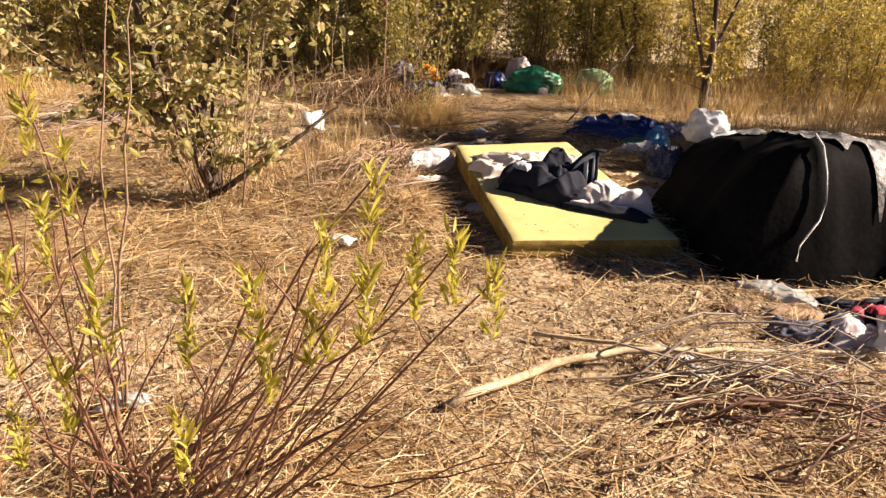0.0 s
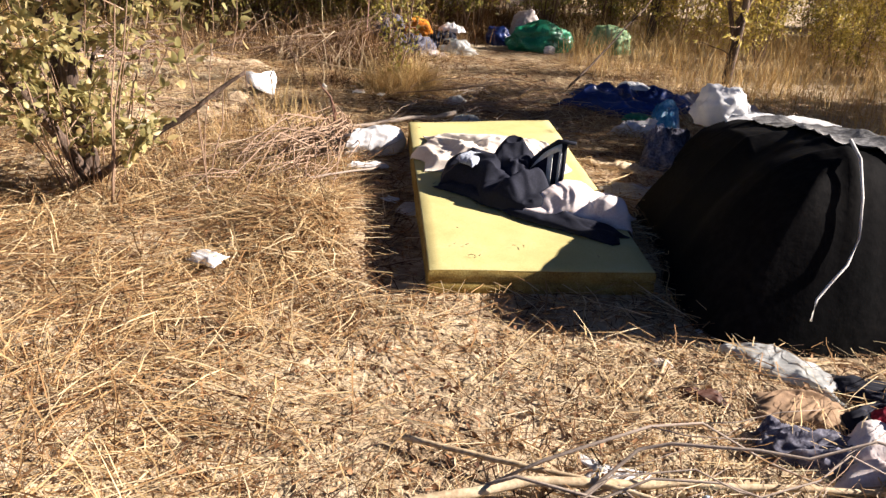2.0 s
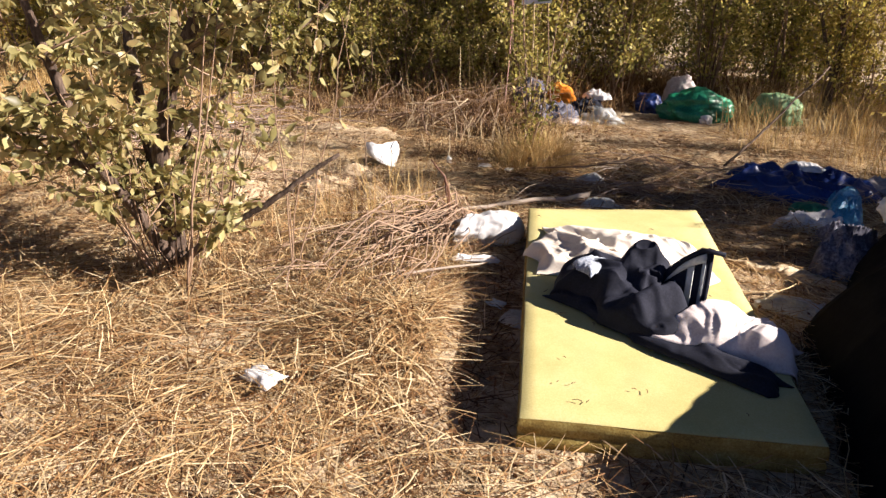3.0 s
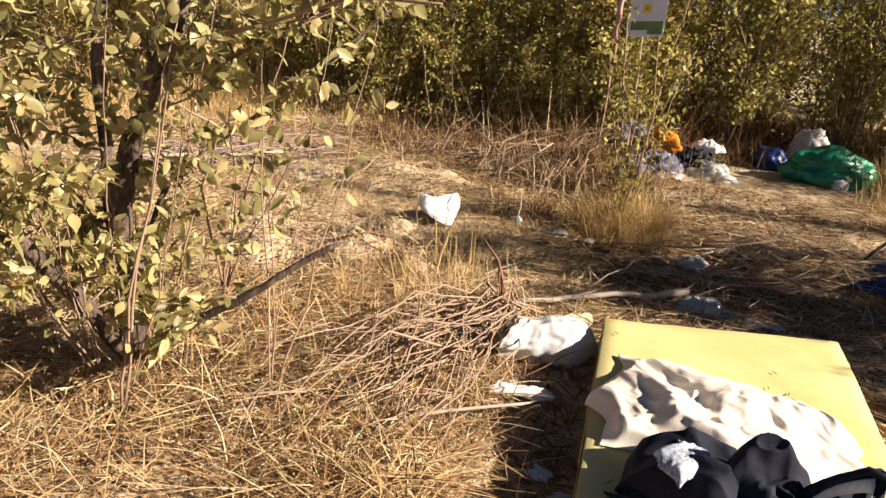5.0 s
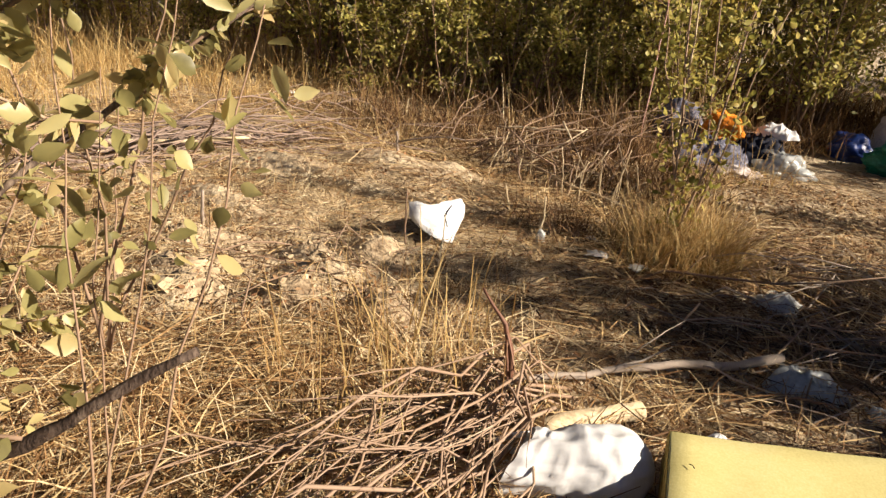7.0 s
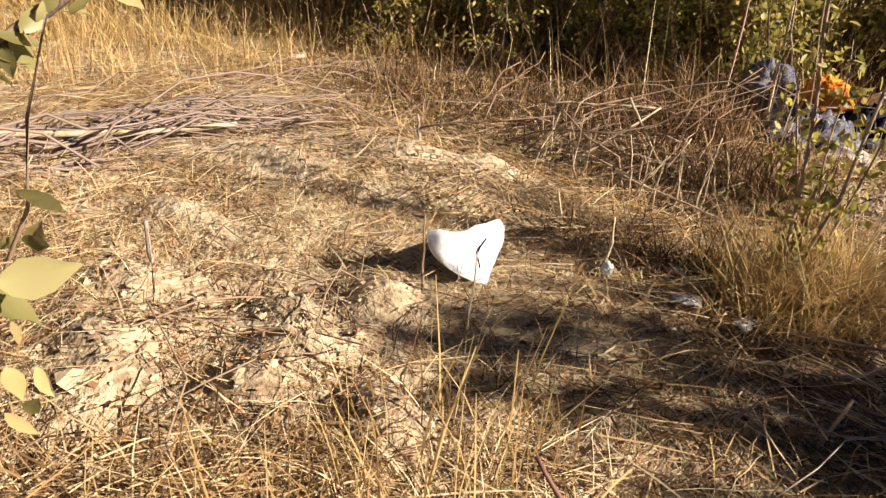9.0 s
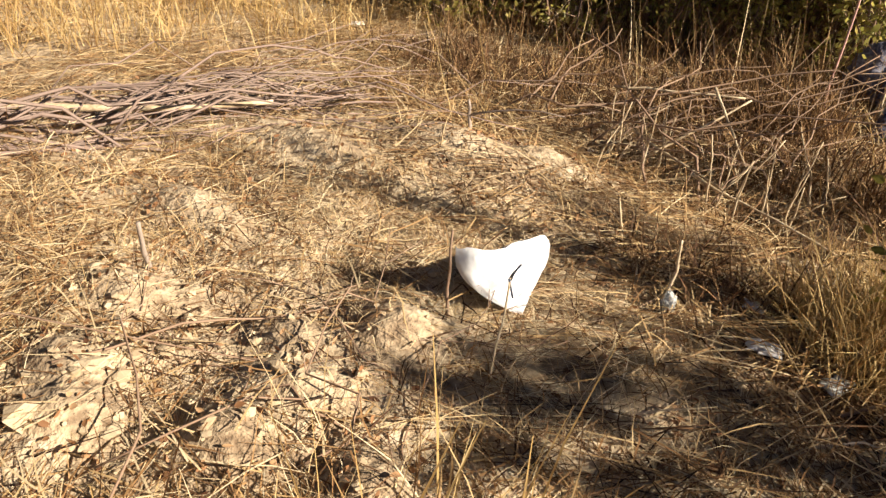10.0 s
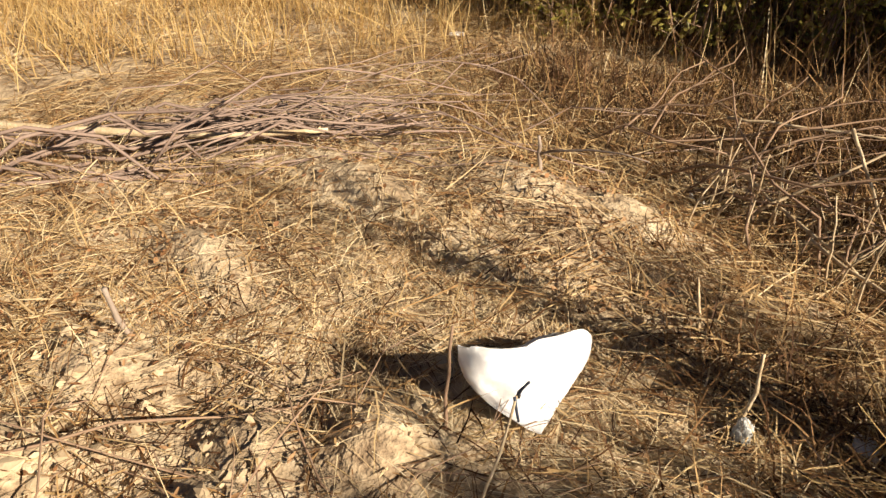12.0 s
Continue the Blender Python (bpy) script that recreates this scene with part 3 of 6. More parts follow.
tufts(160, (-3.8, 0.0, 8.5, 11.2), lambda x, y: np.clip(0.25 + 0.6 * vnoise(x, y, 1.9, 73), 0, 1) * (y > 8.7), 0.22, 0.5, 7, GOLD_GRASS, "golden_stalks", "thin golden stalks standing among dead weeds", 0.004, 0.3, 0.07, 0.7, 4)
# dark colour stands in for the shade beside the sapling's grass
tufts(260, (-1.2, -0.1, 7.95, 8.7), lambda x, y: bump_at(x, y, -0.74, 8.24, 0.24, 0.16, 1.0), 0.10, 0.26, 18, DARK_LITTER, "low_shade_weeds", "low tangle of dead weeds coloured dark for shade beside the path", 0.006, 0.75, 0.05, 2.0, 4)
# dark weeds, taken down to near-black to carry the shade over them
tufts(520, (-3.8, -0.6, 9.1, 10.4), lambda x, y: np.clip(bump_at(x, y, -1.9, 9.8, 0.5, 0.3, 1.2) + bump_at(x, y, -1.2, 9.45, 0.35, 0.2, 1.0) + bump_at(x, y, -2.9, 9.6, 0.6, 0.3, 1.0), 0, 1), 0.12, 0.32, 18, DARK_LITTER, "shade_weed_tangle", "low tangle of dark dead weeds, near-black for the shade there", 0.006, 0.85, 0.08, 2.2, 4)
tufts(420, (-1.9, 0.3, 8.8, 10.5), lambda x, y: np.clip(bump_at(x, y, -0.62, 9.08, 0.24, 0.18, 1.2) + bump_at(x, y, -1.2, 10.0, 0.3, 0.22, 1.2), 0, 1), 0.22, 0.46, 20, BROWN_WEED, "tall_brown_weeds", "dense clump of tall brown dead weeds", 0.006, 0.4, 0.07, 1.2, 4)
# stalk colour paints the dark band of shade along the hollow
tufts(240, (-2.1, -0.6, 8.7, 9.3), lambda x, y: np.clip(1 - np.abs(y - 9.08 + 0.3 * (x + 1.78)) / 0.14, 0, 1), 0.08, 0.24, 16, DARK_LITTER, "hollow_shade_weeds", "dead stalks coloured dark for the shade in a hollow", 0.005, 0.9, 0.06, 2.2, 4)
tufts(520, (-0.65, 0.1, 7.9, 8.6), lambda x, y: bump_at(x, y, -0.28, 8.15, 0.2, 0.17, 1.0), 0.22, 0.46, 26, GOLD_GRASS, "golden_grass_clump", "drooping golden grass round a sapling", 0.0035, 0.5, 0.05, 1.7)
tufts(1900, (-9, -2.6, 5.5, 15), lambda x, y: np.clip(((-x - 4.0) + (y - 8.6) * 0.45) * 1.2, 0, 1), 0.22, 0.62, 15, GOLD_GRASS, "tall_golden_grass", "tall sunlit golden grass standing dry", 0.005, 0.42, 0.12, 1.4, 4)
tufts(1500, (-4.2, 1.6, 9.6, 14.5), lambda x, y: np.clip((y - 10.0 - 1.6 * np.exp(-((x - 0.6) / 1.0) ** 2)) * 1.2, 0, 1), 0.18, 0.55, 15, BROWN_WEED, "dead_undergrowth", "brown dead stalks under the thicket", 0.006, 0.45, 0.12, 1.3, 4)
tufts(1500, (1.2, 9.5, 6.6, 14.0), lambda x, y: np.clip((x - 2.4 + (y - 8.2) * 0.9) * 1.0, 0, 1), 0.2, 0.55, 14, GOLD_GRASS, "rough_golden_grass", "rough golden grass behind the heap", 0.0045, 0.32, 0.10, 0.9)
tufts(1500, (-4.5, 0.1, 2.2, 7.4), lambda x, y: np.clip(0.25 - 0.9 * trodden(x, y) + 0.35 * vnoise(x, y, 1.3, 55) + bump_at(x, y, -0.75, 6.3, 0.55, 0.5, 0.55), 0, 1) * off_mattress(x, y, 0.1) * off_strip(x, y), 0.10, 0.34, 10, STRAW, "straw_stubble", "short standing straw beside the foam mattress", 0.0035, 0.75, 0.06, 1.3)
tufts(700, (-9, -3.2, 1.0, 6.5), lambda x, y: np.clip((-x - 3.2) * 0.8, 0, 0.9), 0.3, 0.7, 14, GOLD_GRASS, "side_grass", "dry golden grass beside the clearing", 0.0045, 0.4, 0.10, 1.0)

tufts(110, (-1.35, -0.2, 4.9, 6.6), lambda x, y: 0.7 * off_mattress(x, y, 0.1), 0.14, 0.34, 9, STRAW, "straw_through_brush", "dry straw growing through a fan of brush", 0.0035, 0.8, 0.06, 1.6, 5)
tufts(60, (-1.15, -0.45, 5.9, 6.9), lambda x, y: 0.5 * off_mattress(x, y, 0.1), 0.22, 0.5, 4, GOLD_GRASS, "upright_stalks", "thin upright golden stalks behind brush", 0.005, 0.22, 0.04, 0.5)
tufts(260, (-4.0, -0.5, 9.9, 12.6), lambda x, y: np.clip((y - 9.9) * 0.9, 0, 1), 0.3, 1.0, 3, STRAW, "dry_stalks", "thin upright dry stalks before the thicket", 0.0055, 0.22, 0.07, 0.6, 4)
tufts(620, (-3.2, -0.3, 6.2, 8.4), lambda x, y: np.clip(0.35 + 0.7 * vnoise(x, y, 2.2, 57), 0, 1) * (1 - sandy(x, y)), 0.10, 0.24, 13, STRAW, "curled_straw", "curled tufts of dead grass on sand", 0.0026, 1.1, 0.06, 2.6, 5)
tufts(420, (-3.0, 0.3, 2.6, 6.2), lambda x, y: np.clip(0.35 + 0.6 * vnoise(x, y, 2.2, 58), 0, 1) * off_mattress(x, y, 0.08) * off_strip(x, y), 0.12, 0.3, 12, STRAW, "bent_straw", "bent tufts of dead grass in matted straw", 0.0035, 1.0, 0.05, 2.0, 5)
# clods of dry sandy earth
cn = 700
cx, cy = np.concatenate([RNG.normal(-1.9, 0.55, cn), RNG.uniform(0.3, 2.2, 120)]), np.concatenate([RNG.normal(6.75, 0.45, cn), RNG.uniform(3.0, 4.1, 120)])
csize = np.concatenate([RNG.gamma(1.6, 0.0040, cn) + 0.004, RNG.gamma(1.6, 0.003, 120) + 0.003])
ball = bmesh.new()
bmesh.ops.create_icosphere(ball, subdivisions=1, radius=1.0)
ball_v = np.array([v.co[:] for v in ball.verts])
ball_f = np.array([[v.index for v in f.verts] for f in ball.faces])
ball.free()
clods = Soup()
for x, y, r in zip(cx, cy, csize):
    if off_mattress(np.array(x), np.array(y), 0.08) == 0:
        continue
    q = ball_v * (1 + 0.24 * RNG.normal(0, 1, (len(ball_v), 1)))
    q = q * np.array([r * RNG.uniform(0.8, 1.4), r * RNG.uniform(0.8, 1.4), r * RNG.uniform(0.5, 0.9)])
    clods.add(q + np.array([x, y, float(ground_z(x, y)) + r * 0.1]), ball_f)
single("earth_clods", clods, CLOD, "crumbled pale clods of dry sandy earth", "earth", kind="stuff", smooth=False)
# heap of pulled straw beside the mattress
s = Soup()
n = 5200
hx, hy = RNG.normal(-0.10, 0.20, n), RNG.normal(4.95, 0.27, n)
ok = (off_mattress(hx, hy, 0.06) > 0) & (off_strip(hx, hy) > 0.75)
hx, hy = hx[ok], hy[ok]
hz = ground_z(hx, hy) + RNG.uniform(0, 1, len(hx)) * 0.09 * np.exp(-((hx + 0.02) / 0.28) ** 2 - ((hy - 4.95) / 0.36) ** 2) + 0.005
ribbons(s, np.stack([hx, hy, hz], -1), RNG.normal(2.6, 1.7, len(hx)), np.abs(RNG.normal(0.05, 0.25, len(hx))), RNG.uniform(0.08, 0.26, len(hx)), RNG.uniform(0.0025, 0.0055, len(hx)), RNG.uniform(0.2, 1.3, len(hx)))
single("straw_heap", s, STRAW, "small heap of golden straw by the foam mattress", "straw", kind="stuff")


# ---------------------------------------------------------------- shrubs and trees
def grow_shrub(name, label, leaf, seed, height, stems, twigs, per_twig, leaf_len, leaf_wide, spread=0.5, bark=TWIG, r0=0.012, low=0.15, bare=0.0):
    """A shrub of many thin stems from one stool, with side twigs and small leaves all over them."""
    global RNG
    keep_rng, RNG = RNG, np.random.default_rng(seed)
    ob = thing(name, label, "shrub")
    wood, base, way = Soup(), [], []
    for k in range(stems):
        a = RNG.uniform(0, 2 * np.pi)
        out = RNG.uniform(0.1, 1.0) * spread * height * 0.5
        h = height * RNG.uniform(0.7, 1.05)
        foot = np.array([RNG.normal(0, 0.09 + 0.10 * spread), RNG.normal(0, 0.09 + 0.10 * spread), -0.03])
        line = crooked(foot, foot + np.array([out * math.cos(a), out * math.sin(a), h]), 9, 0.05)
        line[:, :2] = line[:, :2] + ((np.linspace(0, 1, 9) ** 2 - np.linspace(0, 1, 9))[:, None]) * 0.3 * out * np.array([math.cos(a), math.sin(a)])
        short = line[::2]
        tube(wood, short, r0 * RNG.uniform(0.7, 1.2), r0 * 0.25, 4)
        for w in range(twigs):
            f = RNG.uniform(low, 1.0)
            i = min(7, int(f * 8))
            p = line[i] + (line[i + 1] - line[i]) * (f * 8 - i)
            b = RNG.uniform(0, 2 * np.pi)
            ln = height * RNG.uniform(0.10, 0.26) * (1.15 - 0.6 * f)
            tw = crooked(p, p + ln * np.array([math.cos(b), math.sin(b), RNG.uniform(0.2, 1.1)]), 4, 0.08)
            tube(wood, tw[::3], r0 * 0.32, r0 * 0.12, 3)
            if RNG.uniform() < bare:
                continue
            u = RNG.uniform(0.1, 1.05, per_twig)
            q = tw[0] + (tw[-1] - tw[0]) * u[:, None] + RNG.normal(0, 0.018 + 0.010 * height, (per_twig, 3))
            base.append(q)
            way.append(unit(tw[-1] - tw[0]) * 0.6 + RNG.normal(0, 0.7, (per_twig, 3)) + np.array([0, 0, -0.1]))
    part("trunk", wood, bark, ob)
    crown = Soup()
    base, way = np.concatenate(base), np.concatenate(way)
    leaves(crown, base, way, RNG.uniform(0.6, 1.2, len(base)) * leaf_len, RNG.uniform(0.6, 1.2, len(base)) * leaf_wide, simple=True)
    part("crown", crown, leaf, ob)
    RNG = keep_rng
    return ob


olive = "olive-green willow shrub with thin crowded stems in the thicket"
yellow = "yellowing willow shrub with thin crowded stems in the thicket"
variants = [
    grow_shrub("thicket_shrub", olive, THICKET_LEAF, 101, 2.7, 14, 15, 28, 0.064, 0.029, low=0.08),
    grow_shrub("thicket_shrub", olive, THICKET_LEAF, 102, 3.2, 13, 16, 28, 0.068, 0.030, 0.42, low=0.08),
    grow_shrub("thicket_shrub", yellow, YELLOW_LEAF, 103, 2.6, 13, 15, 28, 0.062, 0.028, 0.55, low=0.06),
    grow_shrub("thicket_shrub", yellow, YELLOW_LEAF, 104, 1.8, 12, 13, 26, 0.056, 0.026, 0.6, low=0.04),
    grow_shrub("thicket_shrub", "low olive shrub leafy down to the dry grass", THICKET_LEAF, 105, 1.35, 14, 11, 15, 0.055, 0.026, 0.55, low=0.02, r0=0.008),
]
spots = []
prng = np.random.default_rng(11)


def thicket_edge(x):
    """How far ahead the thicket begins."""
    return 11.3 + 1.5 * math.exp(-((x - 1.5) / 1.7) ** 2) - 0.22 * min(max(-x - 2, 0), 6) - 0.2 * min(max(x - 2.2, 0), 3)


for row in range(6):
    x = -9.5 + prng.uniform(0, 0.5)
    while x < 9.5:
        spots.append((x + prng.uniform(-0.2, 0.2), thicket_edge(x) + row * 1.05 + prng.uniform(-0.25, 0.35), row))
        x += (0.85, 1.0, 1.25, 1.5, 1.5, 1.5)[row]
for x in np.arange(-4.2, -0.6, 0.62):
    spots.append((x + prng.uniform(-0.15, 0.15), thicket_edge(x) - 0.35 + prng.uniform(-0.15, 0.25), 9))
for y in np.arange(3.0, 11.5, 1.3):
    spots.append((-8.3 - prng.uniform(0, 1.0), y, 2))
for y in np.arange(-3.0, 9.0, 1.7):
    spots.append((9.5 + prng.uniform(0, 1.5), y, 2))
for x in np.arange(-8.0, 10.0, 2.0):
    spots.append((x, -5.0 - prng.uniform(0, 1.5), 2))
for i, (x, y, row) in enumerate(spots):
    warm = prng.uniform() < (0.30 if x < 2.2 else 0.75)
    pick = variants[(2 if prng.uniform() < 0.6 else 3) if warm else (0 if prng.uniform() < 0.5 else 1)]
    size = prng.uniform(0.8, 1.1) * (0.8 if x > 2.4 and row < 3 else 1.0)
    if row == 9:
        pick, size = variants[4], prng.uniform(0.75, 1.15)
    m = pose(x, y, float(ground_z(x, y)), 0, 0, prng.uniform(0, 360)) @ Matrix.Diagonal((size, size, size * prng.uniform(0.9, 1.1), 1))
    if i < len(variants):
        variants[i].matrix_world = m
        variants[i]["group"] = "shrubs of the thicket"
    else:
        c = copy_thing(pick, m)
        c.matrix_world = m
        c["group"] = "shrubs of the thicket"


def branch_tree(name, label, category, trunks, twigs, leaf, seed, leaf_len, leaf_wide, bark=BARK, per=26, tw_len=(0.25, 0.6), tw_r=0.006, droop=0.0, limit=None):
    """A small tree: given trunk lines (points, start and end radius), side twigs along them, broad leaves on the twigs."""
    global RNG
    keep_rng, RNG = RNG, np.random.default_rng(seed)
    ob = thing(name, label, category)
    base, way, thin = [], [], Soup()
    for pts, ra, rb, count in trunks:
        pts = np.asarray(pts, float)
        t0 = np.linspace(0, 1, len(pts))
        tt = np.linspace(0, 1, len(pts) * 4)
        line = np.stack([np.interp(tt, t0, pts[:, k]) for k in range(3)], -1)
        line += np.cumsum(RNG.normal(0, 0.004, line.shape), axis=0) * np.sin(np.pi * tt)[:, None]
        wood = Soup()
        tube(wood, line, ra, rb, 8, 0.10)
        part("trunk" if ra > 0.018 else "branch", wood, bark if ra > 0.012 else TWIG, ob)
        for w in range(count):
            f = RNG.uniform(0.12, 1.0)
            p = np.array([np.interp(f, tt, line[:, k]) for k in range(3)])
            b = RNG.uniform(0, 2 * np.pi)
            ln = RNG.uniform(*tw_len)
            tw = crooked(p, p + ln * unit(np.array([math.cos(b), math.sin(b), RNG.uniform(-0.1, 1.0)])), 6, 0.10, -droop)
            if limit is not None and not limit(tw[-1]):
                continue
            tube(thin, tw, tw_r * RNG.uniform(0.6, 1.1), tw_r * 0.25, 4)
            m = int(per * RNG.uniform(0.4, 1.2))
            u = RNG.uniform(0.15, 1.0, m)
            i = np.minimum((u * 5).astype(int), 4)
            q = tw[i] + (tw[i + 1] - tw[i]) * (u * 5 - i)[:, None] + RNG.normal(0, 0.012, (m, 3))
            base.append(q)
            way.append(unit(tw[-1] - tw[0]) * 0.5 + RNG.normal(0, 0.6, (m, 3)) + np.array([0, 0, -0.35]))
    tagged(part("twig_mass", thin, TWIG, ob), kind="stuff")
    base, way = np.concatenate(base), np.concatenate(way)
    crown = Soup()
    leaves(crown, base, way, RNG.uniform(0.55, 1.2, len(base)) * leaf_len, RNG.uniform(0.6, 1.2, len(base)) * leaf_wide)
    part("crown", crown, leaf, ob)
    RNG = keep_rng
    return ob


def sapling(label, foot, stems, leaf, seed, count, leaf_len, leaf_wide, low=0.3, name="sapling"):
    """Thin wands with small leaves on short shoots."""
    global RNG
    keep_rng, RNG = RNG, np.random.default_rng(seed)
    ob = thing(name, label, "sapling")
    base, way = [], []
    for tip, r in stems:
        wood = Soup()
        line = crooked(foot, tip, 9, 0.03)
        tube(wood, line, r, r * 0.35, 5)
        part("stem", wood, TWIG, ob)
        u = RNG.uniform(low, 1.0, count)
        i = np.minimum((u * 8).astype(int), 7)
        q = line[i] + (line[i + 1] - line[i]) * (u * 8 - i)[:, None] + RNG.normal(0, 0.045, (count, 3))
        base.append(q)
        way.append(RNG.normal(0, 0.8, (count, 3)) + np.array([0, 0, 0.2]))
    base, way = np.concatenate(base), np.concatenate(way)
    crown = Soup()
    leaves(crown, base, way, RNG.uniform(0.6, 1.2, len(base)) * leaf_len, RNG.uniform(0.6, 1.2, len(base)) * leaf_wide)
    part("crown", crown, leaf, ob)
    RNG = keep_rng
    return ob


branch_tree("broadleaf_bush", "leafy young tree with dark crooked trunk and pale green leaves", "tree", [
    ([(-1.40, 5.25, -0.05), (-1.42, 5.27, 0.25), (-1.47, 5.3, 0.6), (-1.36, 5.32, 0.95), (-1.20, 5.35, 1.25), (-1.02, 5.4, 1.75), (-0.95, 5.5, 2.2)], 0.055, 0.02, 40),
    ([(-1.42, 5.27, 0.12), (-1.6, 5.35, 0.6), (-1.75, 5.45, 1.1), (-1.8, 5.6, 1.7), (-1.9, 5.7, 2.3)], 0.035, 0.012, 44),
    ([(-1.36, 5.22, 0.03), (-1.16, 5.13, 0.18), (-0.95, 5.2, 0.33), (-0.75, 5.30, 0.48), (-0.58, 5.40, 0.62)], 0.022, 0.009, 4),
    ([(-1.42, 5.3, 0.3), (-1.48, 5.5, 0.62), (-1.39, 5.67, 0.78), (-1.25, 5.9, 0.98), (-1.11, 6.17, 1.18), (-0.98, 6.3, 1.33)], 0.013, 0.004, 12),
    ([(-1.30, 5.33, 1.05), (-0.95, 5.3, 1.25), (-0.5, 5.25, 1.38), (-0.16, 5.2, 1.40)], 0.009, 0.003, 14),
    ([(-1.40, 5.23, 0.02), (-1.44, 5.08, 0.28), (-1.50, 4.88, 0.56), (-1.55, 4.8, 0.85), (-1.60, 4.75, 1.2), (-1.75, 4.7, 1.7)], 0.036, 0.012, 40),
    ([(-1.50, 4.89, 0.54), (-1.66, 4.82, 0.63), (-1.86, 4.75, 0.76), (-2.2, 4.65, 0.95), (-2.6, 4.6, 1.3)], 0.026, 0.008, 34),
], 70, BUSH_LEAF, 301, 0.062, 0.034, per=38, limit=lambda p: p[0] < 0.0 and p[2] > 0.1 and not (p[0] > -0.7 and p[2] > 1.5))
brng = np.random.default_rng(77)
for k in range(16):
    a = brng.uniform(0, 2 * np.pi)
    fx, fy = -1.42 + 0.12 * math.cos(a), 5.22 + 0.12 * math.sin(a)
    tip = (fx + 0.55 * math.cos(a) * brng.uniform(0.3, 1.2) - 0.08, fy + 0.5 * math.sin(a) * brng.uniform(0.3, 1.2), brng.uniform(0.7, 1.5))
    sapling("thin pale stem sprouting beside a dark trunk", (fx, fy, -0.02), [(tip, brng.uniform(0.003, 0.006))], BUSH_LEAF, 800 + k, 12, 0.055, 0.03, 0.35, name="sprout")
branch_tree("half_bare_tree", "half-bare young tree with thin dark trunk in the thicket", "tree", [
    ([(-3.85, 10.75, -0.05), (-3.87, 10.75, 0.7), (-3.80, 10.8, 1.5), (-3.9, 10.9, 2.9)], 0.05, 0.02, 30),
    ([(-3.85, 10.75, 0.4), (-3.5, 10.8, 1.2), (-3.3, 10.9, 2.3)], 0.025, 0.01, 20),
], 40, THICKET_LEAF, 303, 0.06, 0.03, per=24, limit=lambda p: p[2] > 0.6)
# those beyond x = 5 stand out of view, added to shade the path
for tx, ty, th in ((2.75, 9.9, 2.9), (2.2, 12.3, 3.0), (-0.3, 12.6, 3.2), (5.3, 7.7, 3.0), (5.7, 8.3, 3.7), (5.6, 8.62, 4.0), (6.3, 8.7, 4.3), (5.9, 8.95, 4.1), (6.5, 8.2, 3.8), (6.2, 9.3, 3.8), (6.9, 9.8, 4.7)):
    branch_tree("slender_tree", "slender tree with dark trunk and yellowing leaves", "tree", [
        ([(tx, ty, -0.05), (tx + 0.05, ty, th * 0.25), (tx - 0.03, ty + 0.05, th * 0.6), (tx + 0.1, ty, th)], 0.05, 0.012, 46),
        ([(tx, ty, th * 0.2), (tx + 0.35, ty + 0.1, th * 0.5), (tx + 0.5, ty + 0.1, th * 0.85)], 0.025, 0.008, 30),
        ([(tx, ty, th * 0.15), (tx - 0.3, ty - 0.1, th * 0.45), (tx - 0.45, ty - 0.15, th * 0.8)], 0.025, 0.008, 30),
    ], 40, YELLOW_LEAF if tx > 2.2 else THICKET_LEAF, int(700 + tx * 10), 0.085 if tx > 4 else 0.06, 0.04 if tx > 4 else 0.03, per=38 if 5.5 < tx < 5.8 else 25 if tx > 4 else 8 if ty < 10 else 13, tw_len=(0.25, 0.55), limit=lambda p: p[2] > 0.25)


sapling("thin sapling with small olive leaves in golden grass", (-0.33, 8.16, -0.02), [((-0.50, 8.2, 1.9), 0.008), ((-0.14, 8.25, 1.75), 0.008), ((-0.06, 8.3, 1.2), 0.006), ((-0.60, 8.3, 1.2), 0.006), ((-0.36, 8.3, 0.9), 0.005)], THICKET_LEAF, 401, 120, 0.045, 0.026, 0.08)
sapling("bare wand-like sapling with a few pale leaves", (-1.12, 4.95, -0.02), [((-0.93, 5.05, 1.25), 0.006), ((-1.05, 5.2, 1.5), 0.006), ((-0.75, 4.9, 0.85), 0.004)], BUSH_LEAF, 402, 14, 0.05, 0.028)
sapling("pale thin wands with a few broad leaves", (-1.58, 5.93, -0.02), [((-1.03, 6.0, 1.12), 0.006), ((-1.27, 6.0, 1.25), 0.007), ((-1.35, 5.72, 1.15), 0.006), ((-1.85, 5.8, 1.3), 0.007), ((-1.65, 6.1, 0.8), 0.005)], BUSH_LEAF, 412, 15, 0.065, 0.036)
sapling("pale sapling with broad drooping yellow-green leaves", (-0.78, 5.30, -0.02), [((-0.755, 5.57, 1.30), 0.0035), ((-0.66, 5.70, 1.30), 0.004), ((-0.92, 5.42, 1.25), 0.004), ((-0.98, 5.55, 1.05), 0.003)], BUSH_LEAF, 422, 15, 0.075, 0.042, 0.5)
sapling("thin leafless wands beside the path", (-0.70, 2.62, -0.02), [((-0.50, 2.62, 1.45), 0.006), ((-0.62, 2.66, 1.4), 0.005), ((-0.82, 2.55, 0.9), 0.004)], SHOOT_LEAF, 403, 26, 0.05, 0.012, 0.15)


